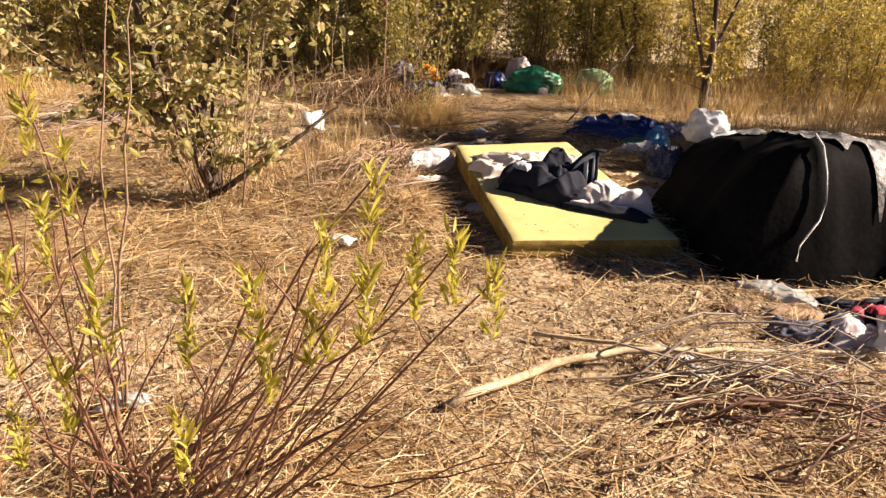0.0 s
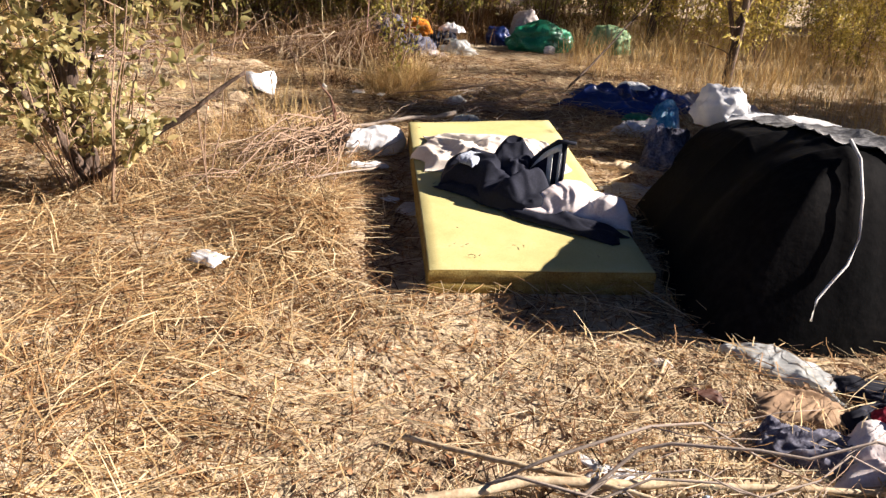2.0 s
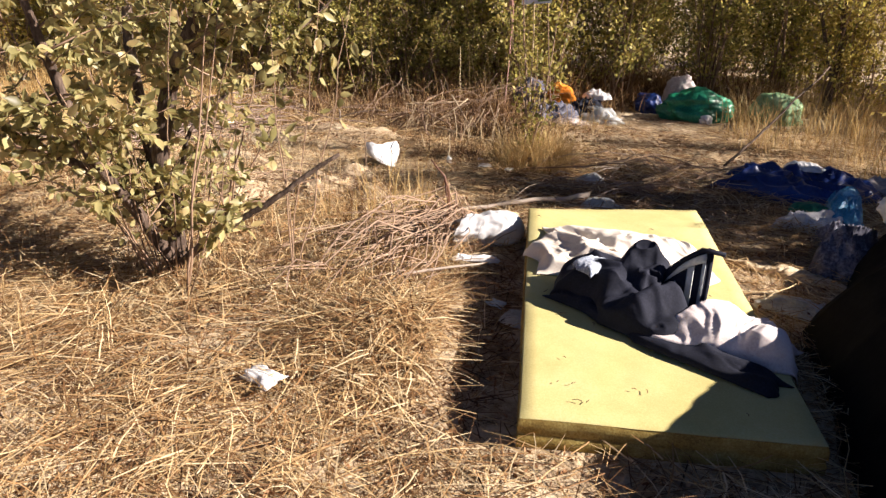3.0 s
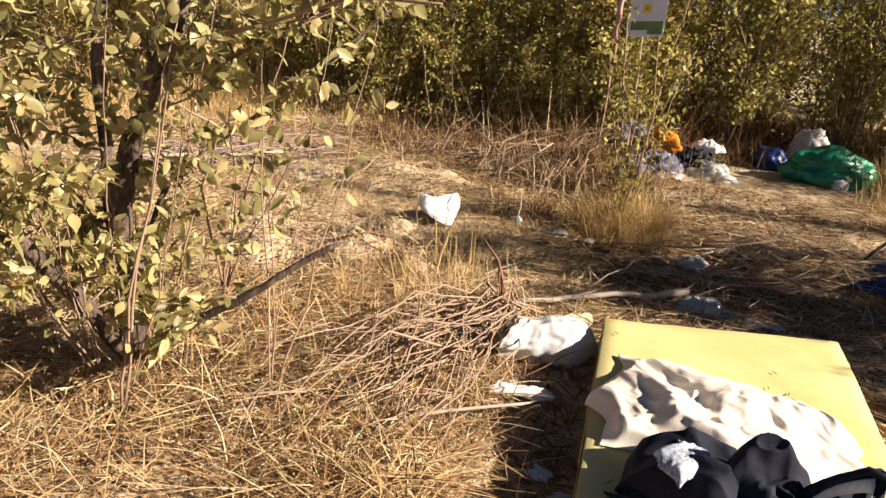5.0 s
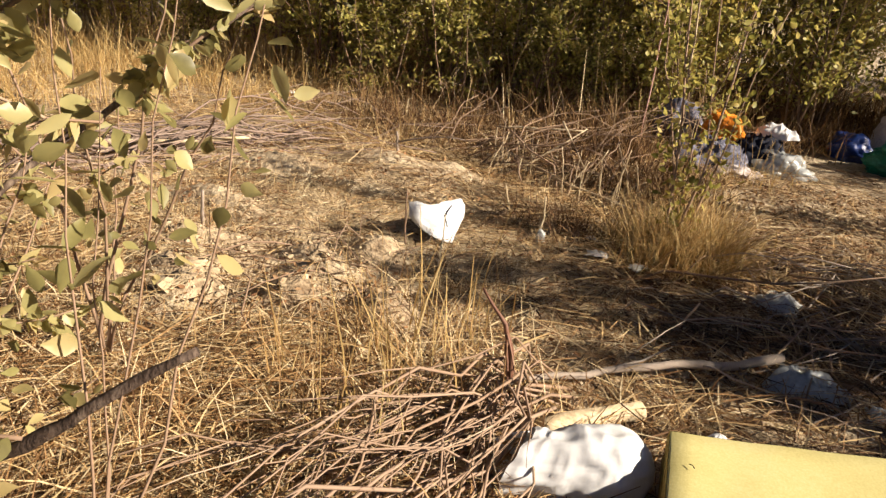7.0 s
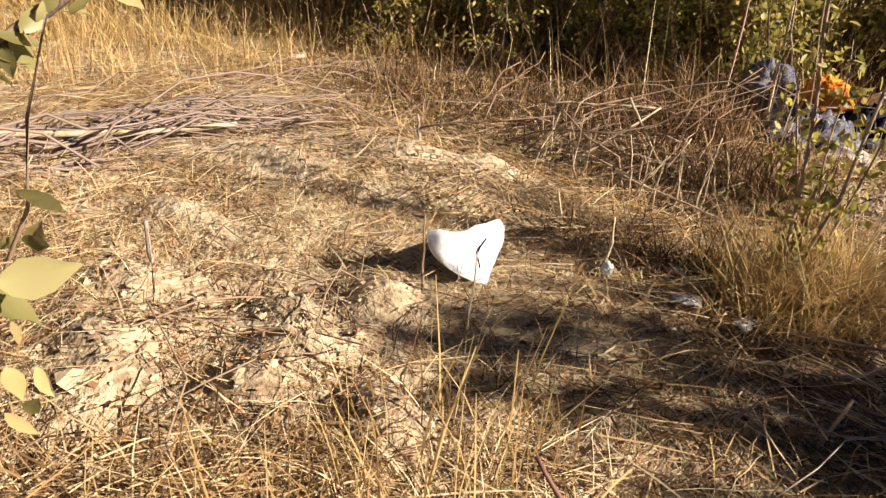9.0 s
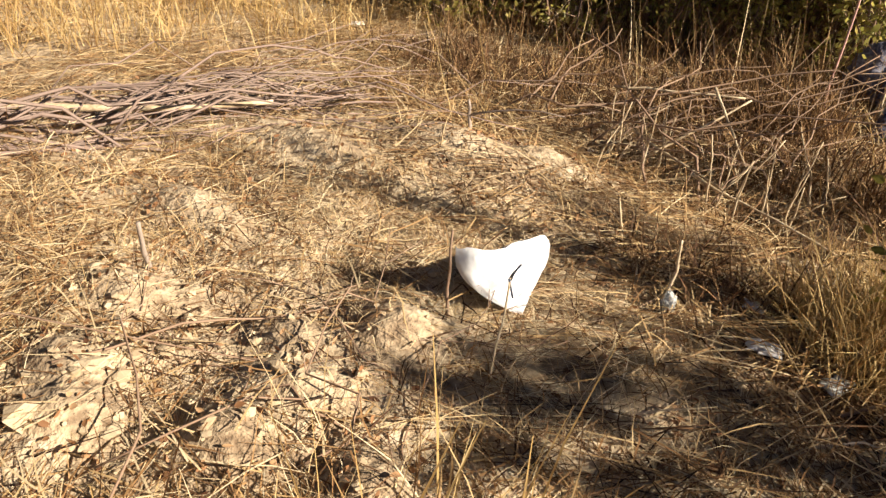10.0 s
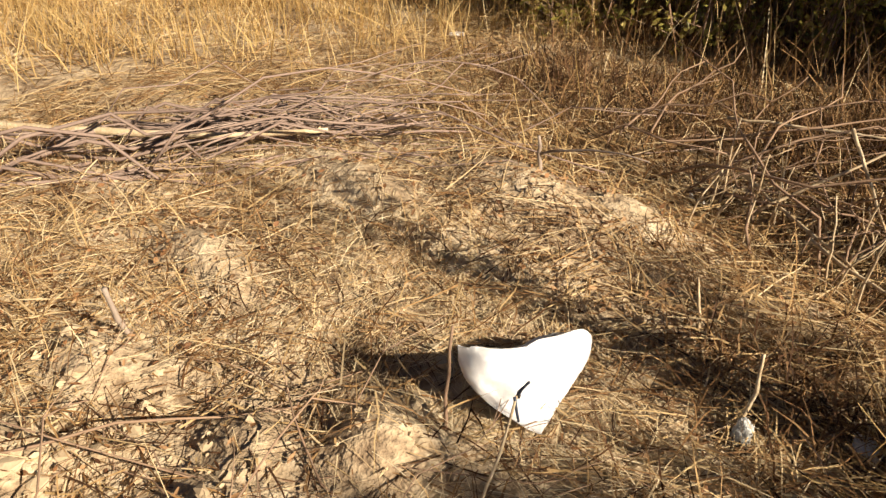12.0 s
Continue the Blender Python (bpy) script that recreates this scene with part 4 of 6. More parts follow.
def willow_shoots(seed):
    """The young willow at the start: reddish slanting stems, each ending in an upright tuft of narrow leaves."""
    global RNG
    keep_rng, RNG = RNG, np.random.default_rng(seed)
    ob = thing("young_willow", "young willow with reddish slanting stems and yellow-green leaf tufts", "shrub")
    tips = ((0.42, 1.61, 1.02), (0.48, 1.71, 0.93), (0.30, 1.577, 1.12), (0.164, 1.854, 0.768), (0.16, 1.466, 0.99), (0.30, 1.55, 1.0), (0.25, 1.50, 1.05), (0.36, 1.62, 1.0), (0.20, 1.60, 0.90), (0.05, 1.5, 0.95), (0.28, 1.62, 0.93), (-0.05, 1.45, 0.98), (0.10, 1.35, 0.85), (0.12, 1.62, 0.82), (-0.15, 1.5, 0.82), (-0.34, 1.79, 1.18), (-0.31, 1.75, 0.98), (-0.35, 1.66, 0.80), (-0.29, 1.80, 1.07), (-0.31, 1.60, 0.66), (-0.38, 1.74, 1.10), (-0.36, 1.70, 0.90))
    base, way = [], []
    for tip in tips:
        tip = np.array(tip)
        wood = Soup()
        foot = np.array([-0.42 + RNG.normal(0, 0.12), 2.15 + RNG.normal(0, 0.14), -0.02])
        line = crooked(foot, tip, 9, 0.03, -0.04)
        tube(wood, line, RNG.uniform(0.004, 0.007), 0.0016, 5)
        part("stem", wood, RED_TWIG, ob)
        for w in range(3):
            f = RNG.integers(3, 8)
            side = Soup()
            end = line[f] + np.array([RNG.normal(0.03, 0.05), RNG.normal(0.03, 0.05), RNG.uniform(0.04, 0.14)])
            tube(side, crooked(line[f], end, 5, 0.06), 0.0022, 0.001, 4)
            part("side_twig", side, RED_TWIG, ob)
        k = RNG.integers(26, 44)
        up = RNG.uniform(-0.11, 0.02, k)
        base.append(tip + np.stack([RNG.normal(0, 0.004, k), RNG.normal(0, 0.004, k), up], -1))
        a = RNG.uniform(0, 2 * np.pi, k)
        way.append(np.stack([np.cos(a) * 0.7, np.sin(a) * 0.7, RNG.uniform(0.4, 1.8, k)], -1))
    for w in range(26):
        wood = Soup()
        foot = np.array([-0.40 + RNG.normal(0, 0.15), 2.2 + RNG.normal(0, 0.18), -0.02])
        end = foot + np.array([RNG.uniform(0.1, 0.85), RNG.uniform(-0.5, 0.45), RNG.uniform(0.25, 0.7)])
        tube(wood, crooked(foot, end, 8, 0.04, -0.04), RNG.uniform(0.003, 0.0065), 0.0015, 5)
        part("stem", wood, RED_TWIG, ob)
    base, way = np.concatenate(base), np.concatenate(way)
    crown = Soup()
    leaves(crown, base, way, RNG.uniform(0.022, 0.046, len(base)), RNG.uniform(0.005, 0.009, len(base)))
    part("leaves", crown, SHOOT_LEAF, ob, smooth=False)
    RNG = keep_rng


willow_shoots(405)


# ---------------------------------------------------------------- sticks
def stick(label, points, r0, r1, material=TWIG, name="stick", wob=0.03, side=(), group=""):
    s = Soup()
    pts = np.asarray(points, float)
    line = np.concatenate([crooked(pts[i], pts[i + 1], 5, wob)[(1 if i else 0):] for i in range(len(pts) - 1)])
    tube(s, line, r0, r1, 7, 0.08)
    for f, end, r in side:
        i = int(f * (len(line) - 1))
        tube(s, crooked(line[i], end, 5, 0.05), r, r * 0.4, 5)
    return single(name, s, material, label, "stick", group=group)


def brush(label, n, a_box, b_box, r, material, seed, curve=0.02, group="", name="stick"):
    """Loose sticks, one by one, from points in one box to points in another."""
    global RNG
    keep_rng, RNG = RNG, np.random.default_rng(seed)
    for k in range(n):
        a = np.array([RNG.uniform(*a_box[0]), RNG.uniform(*a_box[1]), RNG.uniform(*a_box[2])])
        b = np.array([RNG.uniform(*b_box[0]), RNG.uniform(*b_box[1]), RNG.uniform(*b_box[2])])
        line = crooked(a, b, 9, 0.13, curve * RNG.uniform(-0.3, 1))
        floor = ground_z(line[:, 0], line[:, 1]) + r
        line[:, 2] = np.maximum(line[:, 2], floor)
        line[0, 2] = floor[0]
        s = Soup()
        rr = r * RNG.uniform(0.45, 1.15)
        tube(s, line, rr, rr * 0.4, 6, 0.08)
        for w in range(RNG.integers(1, 5)):
            i = RNG.integers(2, 8)
            d = (line[-1] - line[0]) * RNG.uniform(0.12, 0.28)
            e = line[i] + np.array([d[0] - d[1] * RNG.uniform(-0.7, 0.7), d[1] + d[0] * RNG.uniform(-0.7, 0.7), RNG.uniform(0.0, 0.05)])
            tube(s, crooked(line[i], e, 4, 0.06), rr * 0.45, rr * 0.2, 4)
        single(name, s, material, label, "stick", group=group)
    RNG = keep_rng


# cut branches at the start of the path
stick("thick peeled pale branch lying over sand", [(0.34, 2.80, 0.03), (0.72, 3.14, 0.05), (1.0, 3.27, 0.06), (1.40, 3.36, 0.05), (2.0, 3.45, 0.04)], 0.019, 0.009, PALE_WOOD, "branch")
stick("peeled pale stick lying over a thicker branch", [(0.64, 3.42, 0.03), (0.9, 3.35, 0.05), (1.13, 3.31, 0.06), (1.6, 3.2, 0.05)], 0.010, 0.006, PALE_WOOD, "stick")
brush("grey twig in a loose pile of cut brush", 26, ((0.7, 1.4), (2.95, 3.3), (0.01, 0.04)), ((1.5, 2.6), (2.9, 3.55), (0.02, 0.07)), 0.0055, GREY_WOOD, 501, group="cut brush by the path")
brush("dark crooked stick in a loose pile of cut brush", 16, ((0.9, 1.7), (2.55, 3.2), (0.02, 0.06)), ((1.5, 2.5), (2.75, 3.35), (0.03, 0.10)), 0.008, RED_TWIG, 515, 0.05, group="cut brush by the path")
brush("pale thin twig in a loose pile of cut brush", 24, ((0.8, 1.9), (2.5, 3.2), (0.01, 0.03)), ((1.2, 2.3), (3.0, 3.55), (0.02, 0.06)), 0.0045, PALE_WOOD, 502, 0.03, group="cut brush by the path")
brush("dark thin twig in a loose pile of cut brush", 20, ((0.6, 1.6), (2.4, 3.1), (0.01, 0.03)), ((1.3, 2.4), (2.6, 3.5), (0.02, 0.06)), 0.004, TWIG, 503, 0.05, group="cut brush by the path")
# brush beside the foam mattress
brush("grey-pink dry branch in a fan of brush", 26, ((-0.52, -0.26), (6.35, 6.62), (0.02, 0.10)), ((-0.75, -0.05), (4.9, 5.5), (0.02, 0.12)), 0.0062, CANE, 504, 0.06, group="fan of brush")
brush("long arching purplish cane in a fan of brush", 8, ((-0.5, -0.26), (6.35, 6.6), (0.02, 0.10)), ((-0.75, -0.25), (4.9, 5.5), (0.06, 0.24)), 0.005, CANE, 514, 0.10, group="fan of brush")
brush("brown dry twig in a fan of brush", 22, ((-0.55, -0.2), (6.4, 6.75), (0.02, 0.12)), ((-1.0, -0.3), (5.1, 6.0), (0.03, 0.16)), 0.006, TWIG, 505, 0.05, group="fan of brush")
brush("thin pale twig trodden into the path", 34, ((-0.5, 1.2), (6.8, 8.6), (0.01, 0.03)), ((-0.2, 1.5), (6.9, 8.8), (0.01, 0.04)), 0.004, GREY_WOOD, 516, 0.03, group="twigs on the path")
brush("dark twig trodden into the path", 36, ((-0.5, 0.8), (6.7, 8.3), (0.01, 0.04)), ((0.2, 1.6), (7.0, 8.8), (0.01, 0.05)), 0.006, TWIG, 506, 0.03, group="twigs on the path")
stick("pale barkless log end lying in litter", [(-0.25, 6.37, 0.045), (-0.15, 6.52, 0.045), (-0.04, 6.66, 0.04)], 0.036, 0.030, PALE_WOOD, "log", 0.02)
stick("thick grey branch lying over a fan of brush", [(-0.46, 6.50, 0.05), (-0.2, 6.80, 0.06), (0.05, 7.02, 0.07), (0.29, 7.26, 0.07)], 0.010, 0.018, GREY_WOOD, "branch", 0.06, [(0.4, (-0.05, 7.05, 0.09), 0.006), (0.7, (0.3, 7.02, 0.05), 0.005)])
stick("forked upright stub of a cut branch", [(-0.44, 6.58, -0.02), (-0.42, 6.48, 0.2), (-0.44, 6.46, 0.29), (-0.53, 6.47, 0.38)], 0.013, 0.004, RED_TWIG, "stub", 0.03, [(0.5, (-0.40, 6.44, 0.10), 0.006), (0.6, (-0.38, 6.43, 0.16), 0.005)])
stick("long dark pole leaning into the shrubs", [(1.12, 8.75, 0.02), (1.33, 9.08, 0.20), (1.55, 9.4, 0.42), (1.9, 10.0, 0.75)], 0.011, 0.007, BARK, "pole", 0.02)
stick("curved pale branch end by the straw heap", [(-0.35, 4.55, 0.03), (-0.40, 5.0, 0.07), (-0.25, 5.4, 0.09), (0.05, 5.75, 0.07)], 0.010, 0.006, GREY_WOOD, "branch", 0.02)
# grey branches at the far side of the clearing
brush("long weathered grey branch in a bundle", 26, ((-4.3, -3.5), (6.6, 7.5), (0.02, 0.05)), ((-3.3, -2.7), (8.0, 8.7), (0.03, 0.10)), 0.011, OLD_BRANCH, 507, 0.02, group="bundle of grey branches")
brush("greyish thin branch in a bundle", 16, ((-4.0, -3.2), (7.2, 8.0), (0.03, 0.14)), ((-3.4, -1.8), (8.5, 9.4), (0.04, 0.20)), 0.006, OLD_BRANCH, 508, 0.03, group="bundle of grey branches")
brush("thin dead branch among weeds", 26, ((-2.6, -0.6), (8.7, 9.3), (0.02, 0.1)), ((-2.2, -0.2), (8.9, 10.0), (0.1, 0.5)), 0.006, TWIG, 509, 0.03, group="dead branches among weeds")
stick("thick pale branch on a bundle of old branches", [(-4.3, 6.9, 0.06), (-3.7, 7.35, 0.09), (-3.3, 7.7, 0.10), (-3.0, 8.1, 0.12)], 0.022, 0.010, PALE_WOOD, "branch", 0.02)
srng = np.random.default_rng(91)
for k in range(22):
    px, py = srng.uniform(-1.75, -0.75), srng.uniform(8.62, 9.1)
    h, lx, ly = srng.uniform(0.16, 0.42), srng.normal(0, 0.07), srng.normal(0, 0.05)
    z = float(ground_z(px, py))
    stick("pale broken stalk standing in a hollow", [(px, py, z - 0.02), (px + lx * 0.3, py + ly * 0.3, z + h * 0.5), (px + lx, py + ly, z + h)], 0.0045, 0.0025, PALE_WOOD, "stalk", 0.05, [(0.5, (px + lx + srng.normal(0, 0.08), py + ly, z + h * 0.85), 0.0025)], group="stalks in the hollow")
for a, b in (((-1.65, 9.1, 0.10), (-1.05, 8.78, 0.06)), ((-1.25, 8.85, 0.08), (-0.6, 8.6, 0.05)), ((-1.5, 8.95, 0.05), (-1.2, 9.25, 0.32)), ((-1.35, 9.2, 0.35), (-1.1, 9.05, 0.10)), ((-1.9, 9.35, 0.2), (-1.3, 9.5, 0.25))):
    stick("pale dead branch fallen across a hollow", [a, tuple((p + q) / 2 for p, q in zip(a, b)), b], 0.007, 0.004, PALE_WOOD, "branch", 0.03, group="stalks in the hollow")
stick("dead stub with a level side stick", [(-2.17, 8.55, -0.02), (-2.17, 8.53, 0.10), (-2.18, 8.52, 0.24)], 0.012, 0.006, GREY_WOOD, "stub", 0.05, [(0.75, (-1.75, 8.62, 0.25), 0.006)])
stick("short leaning grey peg in the sand", [(-2.24, 6.97, -0.03), (-2.20, 6.93, 0.10), (-2.17, 6.91, 0.22)], 0.010, 0.007, GREY_WOOD, "peg", 0.01)
stick("short pale peg in the grass", [(-1.22, 8.2, -0.02), (-1.25, 8.22, 0.09), (-1.28, 8.24, 0.16)], 0.005, 0.0035, PALE_WOOD, "peg", 0.05, [(0.5, (-1.33, 8.22, 0.12), 0.003)])
stick("thin upright dry stalk", [(-0.95, 7.95, -0.02), (-0.93, 7.97, 0.12), (-0.94, 7.98, 0.22)], 0.006, 0.004, PALE_WOOD, "stalk", 0.02)
brush("thin dark twig lying on sandy mounds", 16, ((-2.4, -0.9), (6.2, 7.2), (0.01, 0.03)), ((-2.2, -0.7), (6.7, 7.7), (0.01, 0.06)), 0.004, TWIG, 510, 0.04, group="twigs on the mounds")
# ---------------------------------------------------------------- foam mattress and the clothes on it
MAT_H = 0.108


def foam_mattress():
    ob = thing("foam_mattress", "bare yellow foam mattress with darker cut edges on the ground", "mattress")
    slab = Soup()
    nx, ny, r = 34, 70, 0.005
    us, vs = np.linspace(0, 1, nx), np.linspace(0, 1, ny)
    us[1], us[-2], vs[1], vs[-2] = 0.005, 0.995, 0.0025, 0.9975
    u, v = np.meshgrid(us, vs, indexing="ij")
    eu = 1 + 0.004 * vnoise(v * 9, u, 1, 61)
    x = MAT_O[0] + MAT_U[0] * u * eu + MAT_V[0] * v - 0.03 * u * v
    y = MAT_O[1] + MAT_U[1] * u + MAT_V[1] * v + 0.2 * u * v
    edge = np.minimum(np.minimum(u, 1 - u) * 0.95, np.minimum(v, 1 - v) * 2.17)
    z = MAT_H + 0.085 * v + 0.006 * vnoise(x, y, 2.2, 62) + 0.002 * vnoise(x, y, 11, 63) - 0.004 * np.clip(1 - edge / r, 0, 1) ** 2
    top = np.stack([x, y, z], -1).reshape(-1, 3)
    i = (np.arange(nx - 1)[:, None] * ny + np.arange(ny - 1)[None, :]).ravel()
    slab.add(top, np.stack([i, i + ny, i + ny + 1, i + 1], -1))
    part("top_face", slab, FOAM, ob)
    rim = np.concatenate([np.arange(ny), np.arange(1, nx) * ny + ny - 1, (nx - 1) * ny + np.arange(ny - 2, -1, -1), np.arange(nx - 2, 0, -1) * ny])
    line = top[rim]
    c = line.mean(axis=0)
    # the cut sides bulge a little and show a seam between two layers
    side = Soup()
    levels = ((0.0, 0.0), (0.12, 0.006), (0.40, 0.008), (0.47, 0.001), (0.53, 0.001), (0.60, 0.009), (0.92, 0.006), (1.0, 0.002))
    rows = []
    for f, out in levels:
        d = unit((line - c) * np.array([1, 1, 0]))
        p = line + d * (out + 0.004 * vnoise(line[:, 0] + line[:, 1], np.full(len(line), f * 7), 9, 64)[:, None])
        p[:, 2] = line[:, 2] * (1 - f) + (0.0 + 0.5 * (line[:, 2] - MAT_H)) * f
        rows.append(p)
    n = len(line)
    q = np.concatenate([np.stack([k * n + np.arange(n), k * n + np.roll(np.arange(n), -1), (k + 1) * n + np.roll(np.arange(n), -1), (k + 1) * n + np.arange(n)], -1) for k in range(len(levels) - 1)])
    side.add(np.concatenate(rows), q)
    part("cut_edge", side, FOAM_EDGE, ob, "cut foam edge darker than the top")
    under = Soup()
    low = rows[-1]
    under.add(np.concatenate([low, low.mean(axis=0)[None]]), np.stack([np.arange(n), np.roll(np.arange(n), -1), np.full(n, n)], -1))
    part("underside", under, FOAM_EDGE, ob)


foam_mattress()


def mat_top(x, y):
    p = np.stack([x - MAT_O[0], y - MAT_O[1]], -1) @ mat_inv.T
    k = np.clip(np.minimum(p[..., 0] + 0.075, 1.075 - p[..., 0]) / 0.07, 0, 1)
    top = MAT_H + 0.085 * np.clip(p[..., 1], 0, 1) + 0.004
    return 0.05 + (top - 0.05) * k * k * (3 - 2 * k)


def cloth(name, label, category, corners, height, seed, material, freq=6.0, folds=(1.0, 0.3), nx=44, ny=44, wobble=0.10, floor=mat_top):
    s = Soup()
    drape(s, corners, 0, height, seed, freq, folds, nx, ny, wobble, floor, soft=True)
    return single(name, s, material, label, category)


cloth("blanket", "crumpled cream blanket thrown over a foam mattress", "blanket", [(0.32, 5.44), (1.08, 5.60), (1.0, 6.02), (0.27, 6.07)], 0.17, 71, BEIGE_CLOTH, 6.0, (0.85, -0.5), 170, 150, 0.10)
jacket = thing("jacket", "dark navy jacket crumpled on a foam mattress", "jacket")
for pname, quad, hh, sd in (("body", [(0.44, 5.24), (1.00, 4.98), (1.06, 5.34), (0.56, 5.64)], 0.24, 72), ("sleeve", [(0.44, 5.26), (0.80, 5.06), (0.88, 5.18), (0.52, 5.40)], 0.14, 172), ("hood", [(0.68, 5.22), (0.92, 5.18), (0.94, 5.42), (0.72, 5.46)], 0.31, 173)):
    sp = Soup()
    drape(sp, quad, 0, hh, sd, 5.0, (0.9, 0.3), 110, 104, 0.12, mat_top, soft=True)
    part(pname, sp, NAVY_CLOTH, jacket)
cloth("trousers", "dark trouser leg hanging off a jacket", "trousers", [(0.80, 5.02), (1.30, 4.78), (1.36, 4.90), (0.90, 5.18)], 0.075, 73, NAVY_CLOTH, 6.0, (0.9, -0.4), 44, 24, 0.06)
cloth("shirt", "pinkish-white crumpled shirt at the mattress edge", "shirt", [(0.84, 4.98), (1.34, 4.94), (1.44, 5.34), (1.02, 5.34)], 0.19, 74, PINK_CLOTH, 7.0, (0.6, 0.7), 100, 100, 0.10)
cloth("rag", "small bluish-grey rag on a dark jacket", "rag", [(0.53, 5.27), (0.62, 5.22), (0.68, 5.36), (0.58, 5.42)], 0.05, 75, BLUE_CLOTH, 16, (0.5, 0.8), 26, 26, 0.16, lambda x, y: mat_top(x, y) + 0.145)


def bag_flap():
    """The stiff striped bag flap that stands up from the clothes."""
    ob = thing("open_bag", "open dark bag with grey-white stripes standing on clothes", "bag")
    low, high = (np.array([0.90, 5.26, 0.14]), np.array([1.05, 5.22, 0.13])), (np.array([0.89, 5.32, 0.30]), np.array([1.06, 5.34, 0.43]))
    front = np.array([0.01, -0.012, 0.0])

    def at(u, v):
        top = high[0] * (1 - u) + high[1] * u + (0, 0, 0.02 * math.sin(math.pi * u))
        return (low[0] * (1 - u) + low[1] * u) * (1 - v) + top * v

    def strip(u0, u1, v0, v1, proud, thick):
        k, rows = 7, []
        for i in range(k):
            u = u0 + (u1 - u0) * i / (k - 1)
            rows.append([at(u, v0) + front * proud, at(u, v1) + front * proud, at(u, v1) + front * (proud - thick), at(u, v0) + front * (proud - thick)])
        p = np.array(rows).reshape(-1, 3)
        q = [[i * 4 + j, i * 4 + 4 + j, i * 4 + 4 + (j + 1) % 4, i * 4 + (j + 1) % 4] for i in range(k - 1) for j in range(4)]
        sp = Soup()
        sp.add(p, q + [[0, 1, 2, 3], [k * 4 - 1, k * 4 - 2, k * 4 - 3, k * 4 - 4]])
        return sp

    part("side_panel", strip(0.0, 1.0, 0.0, 1.0, 0.0, 1.0), NAVY_CLOTH, ob)
    for u0, u1, v0, v1 in ((0.10, 0.28, 0.30, 0.72), (0.52, 0.66, 0.20, 0.90), (0.84, 0.90, 0.20, 0.92)):
        part("stripe", strip(u0, u1, v0, v1, 0.35, 0.3), GREY_TRIM, ob, "grey-white vertical stripe")
    part("trim", strip(0.0, 0.86, 0.86, 0.97, 0.7, 0.3), GREY_TRIM, ob, "grey-white sloping trim")
    s = Soup()
    tube(s, np.array([at(0.0, 0.9), at(0.4, 1.0), at(0.8, 1.02), at(1.0, 1.0) + (0.05, -0.02, -0.01)]), 0.012, 0.010, 8)
    part("rim", s, NAVY_CLOTH, ob)
    s = Soup()
    tube(s, np.array([at(1.0, 1.0), at(1.02, 0.6), at(1.0, 0.1)]), 0.010, 0.010, 8)
    part("rim", s, NAVY_CLOTH, ob)


bag_flap()


crng = np.random.default_rng(33)
crumbs = Soup()
for k in range(46):
    u, v = crng.uniform(0.05, 0.95), crng.uniform(0.03, 0.98)
    q = MAT_O + MAT_U * u + MAT_V * v + np.array([-0.03, 0.2]) * u * v
    a, ln = crng.uniform(0, np.pi), crng.uniform(0.008, 0.035)
    z = MAT_H + 0.085 * v + 0.010
    tube(crumbs, np.array([(q[0], q[1], z), (q[0] + ln * 0.5 * math.cos(a), q[1] + ln * 0.5 * math.sin(a), z + 0.002), (q[0] + ln * math.cos(a + 0.3), q[1] + ln * math.sin(a + 0.3), z)]), 0.0018, 0.001, 4)
single("straw_crumbs", crumbs, DARK_LITTER, "bits of dark straw lying on yellow foam", "straw", kind="stuff")

# ---------------------------------------------------------------- the black heap
def heap_z(x, y):
    """Height of the covered heap: a boxy main body and a lower lobe behind it."""
    ridge = np.interp(y, [4.0, 4.6, 5.7, 6.7, 7.3], [0.70, 0.69, 0.51, 0.33, 0.20]) - 0.16 * np.clip(x - 2.25, 0, 2)
    foot = np.interp(y, [4.0, 4.2, 4.6, 5.2, 5.6, 5.9, 6.3, 6.7, 7.3], [1.66, 1.61, 1.52, 1.46, 1.43, 1.56, 1.70, 1.82, 2.0])
    left = (x - foot) / np.interp(y, [4.0, 4.6, 5.7, 7.0], [0.45, 0.52, 0.56, 0.28])
    front = (y - 4.18 - 0.05 * np.sin(x * 3.1)) / (0.36 + 0.45 * np.clip(x - 2.1, 0, 1))
    near = np.clip(np.minimum(np.minimum(left, front), np.minimum((4.35 - x) / 0.5, (7.25 - y) / 0.3)), 0, 1)
    return ridge * np.sin(near * np.pi / 2) ** 0.9


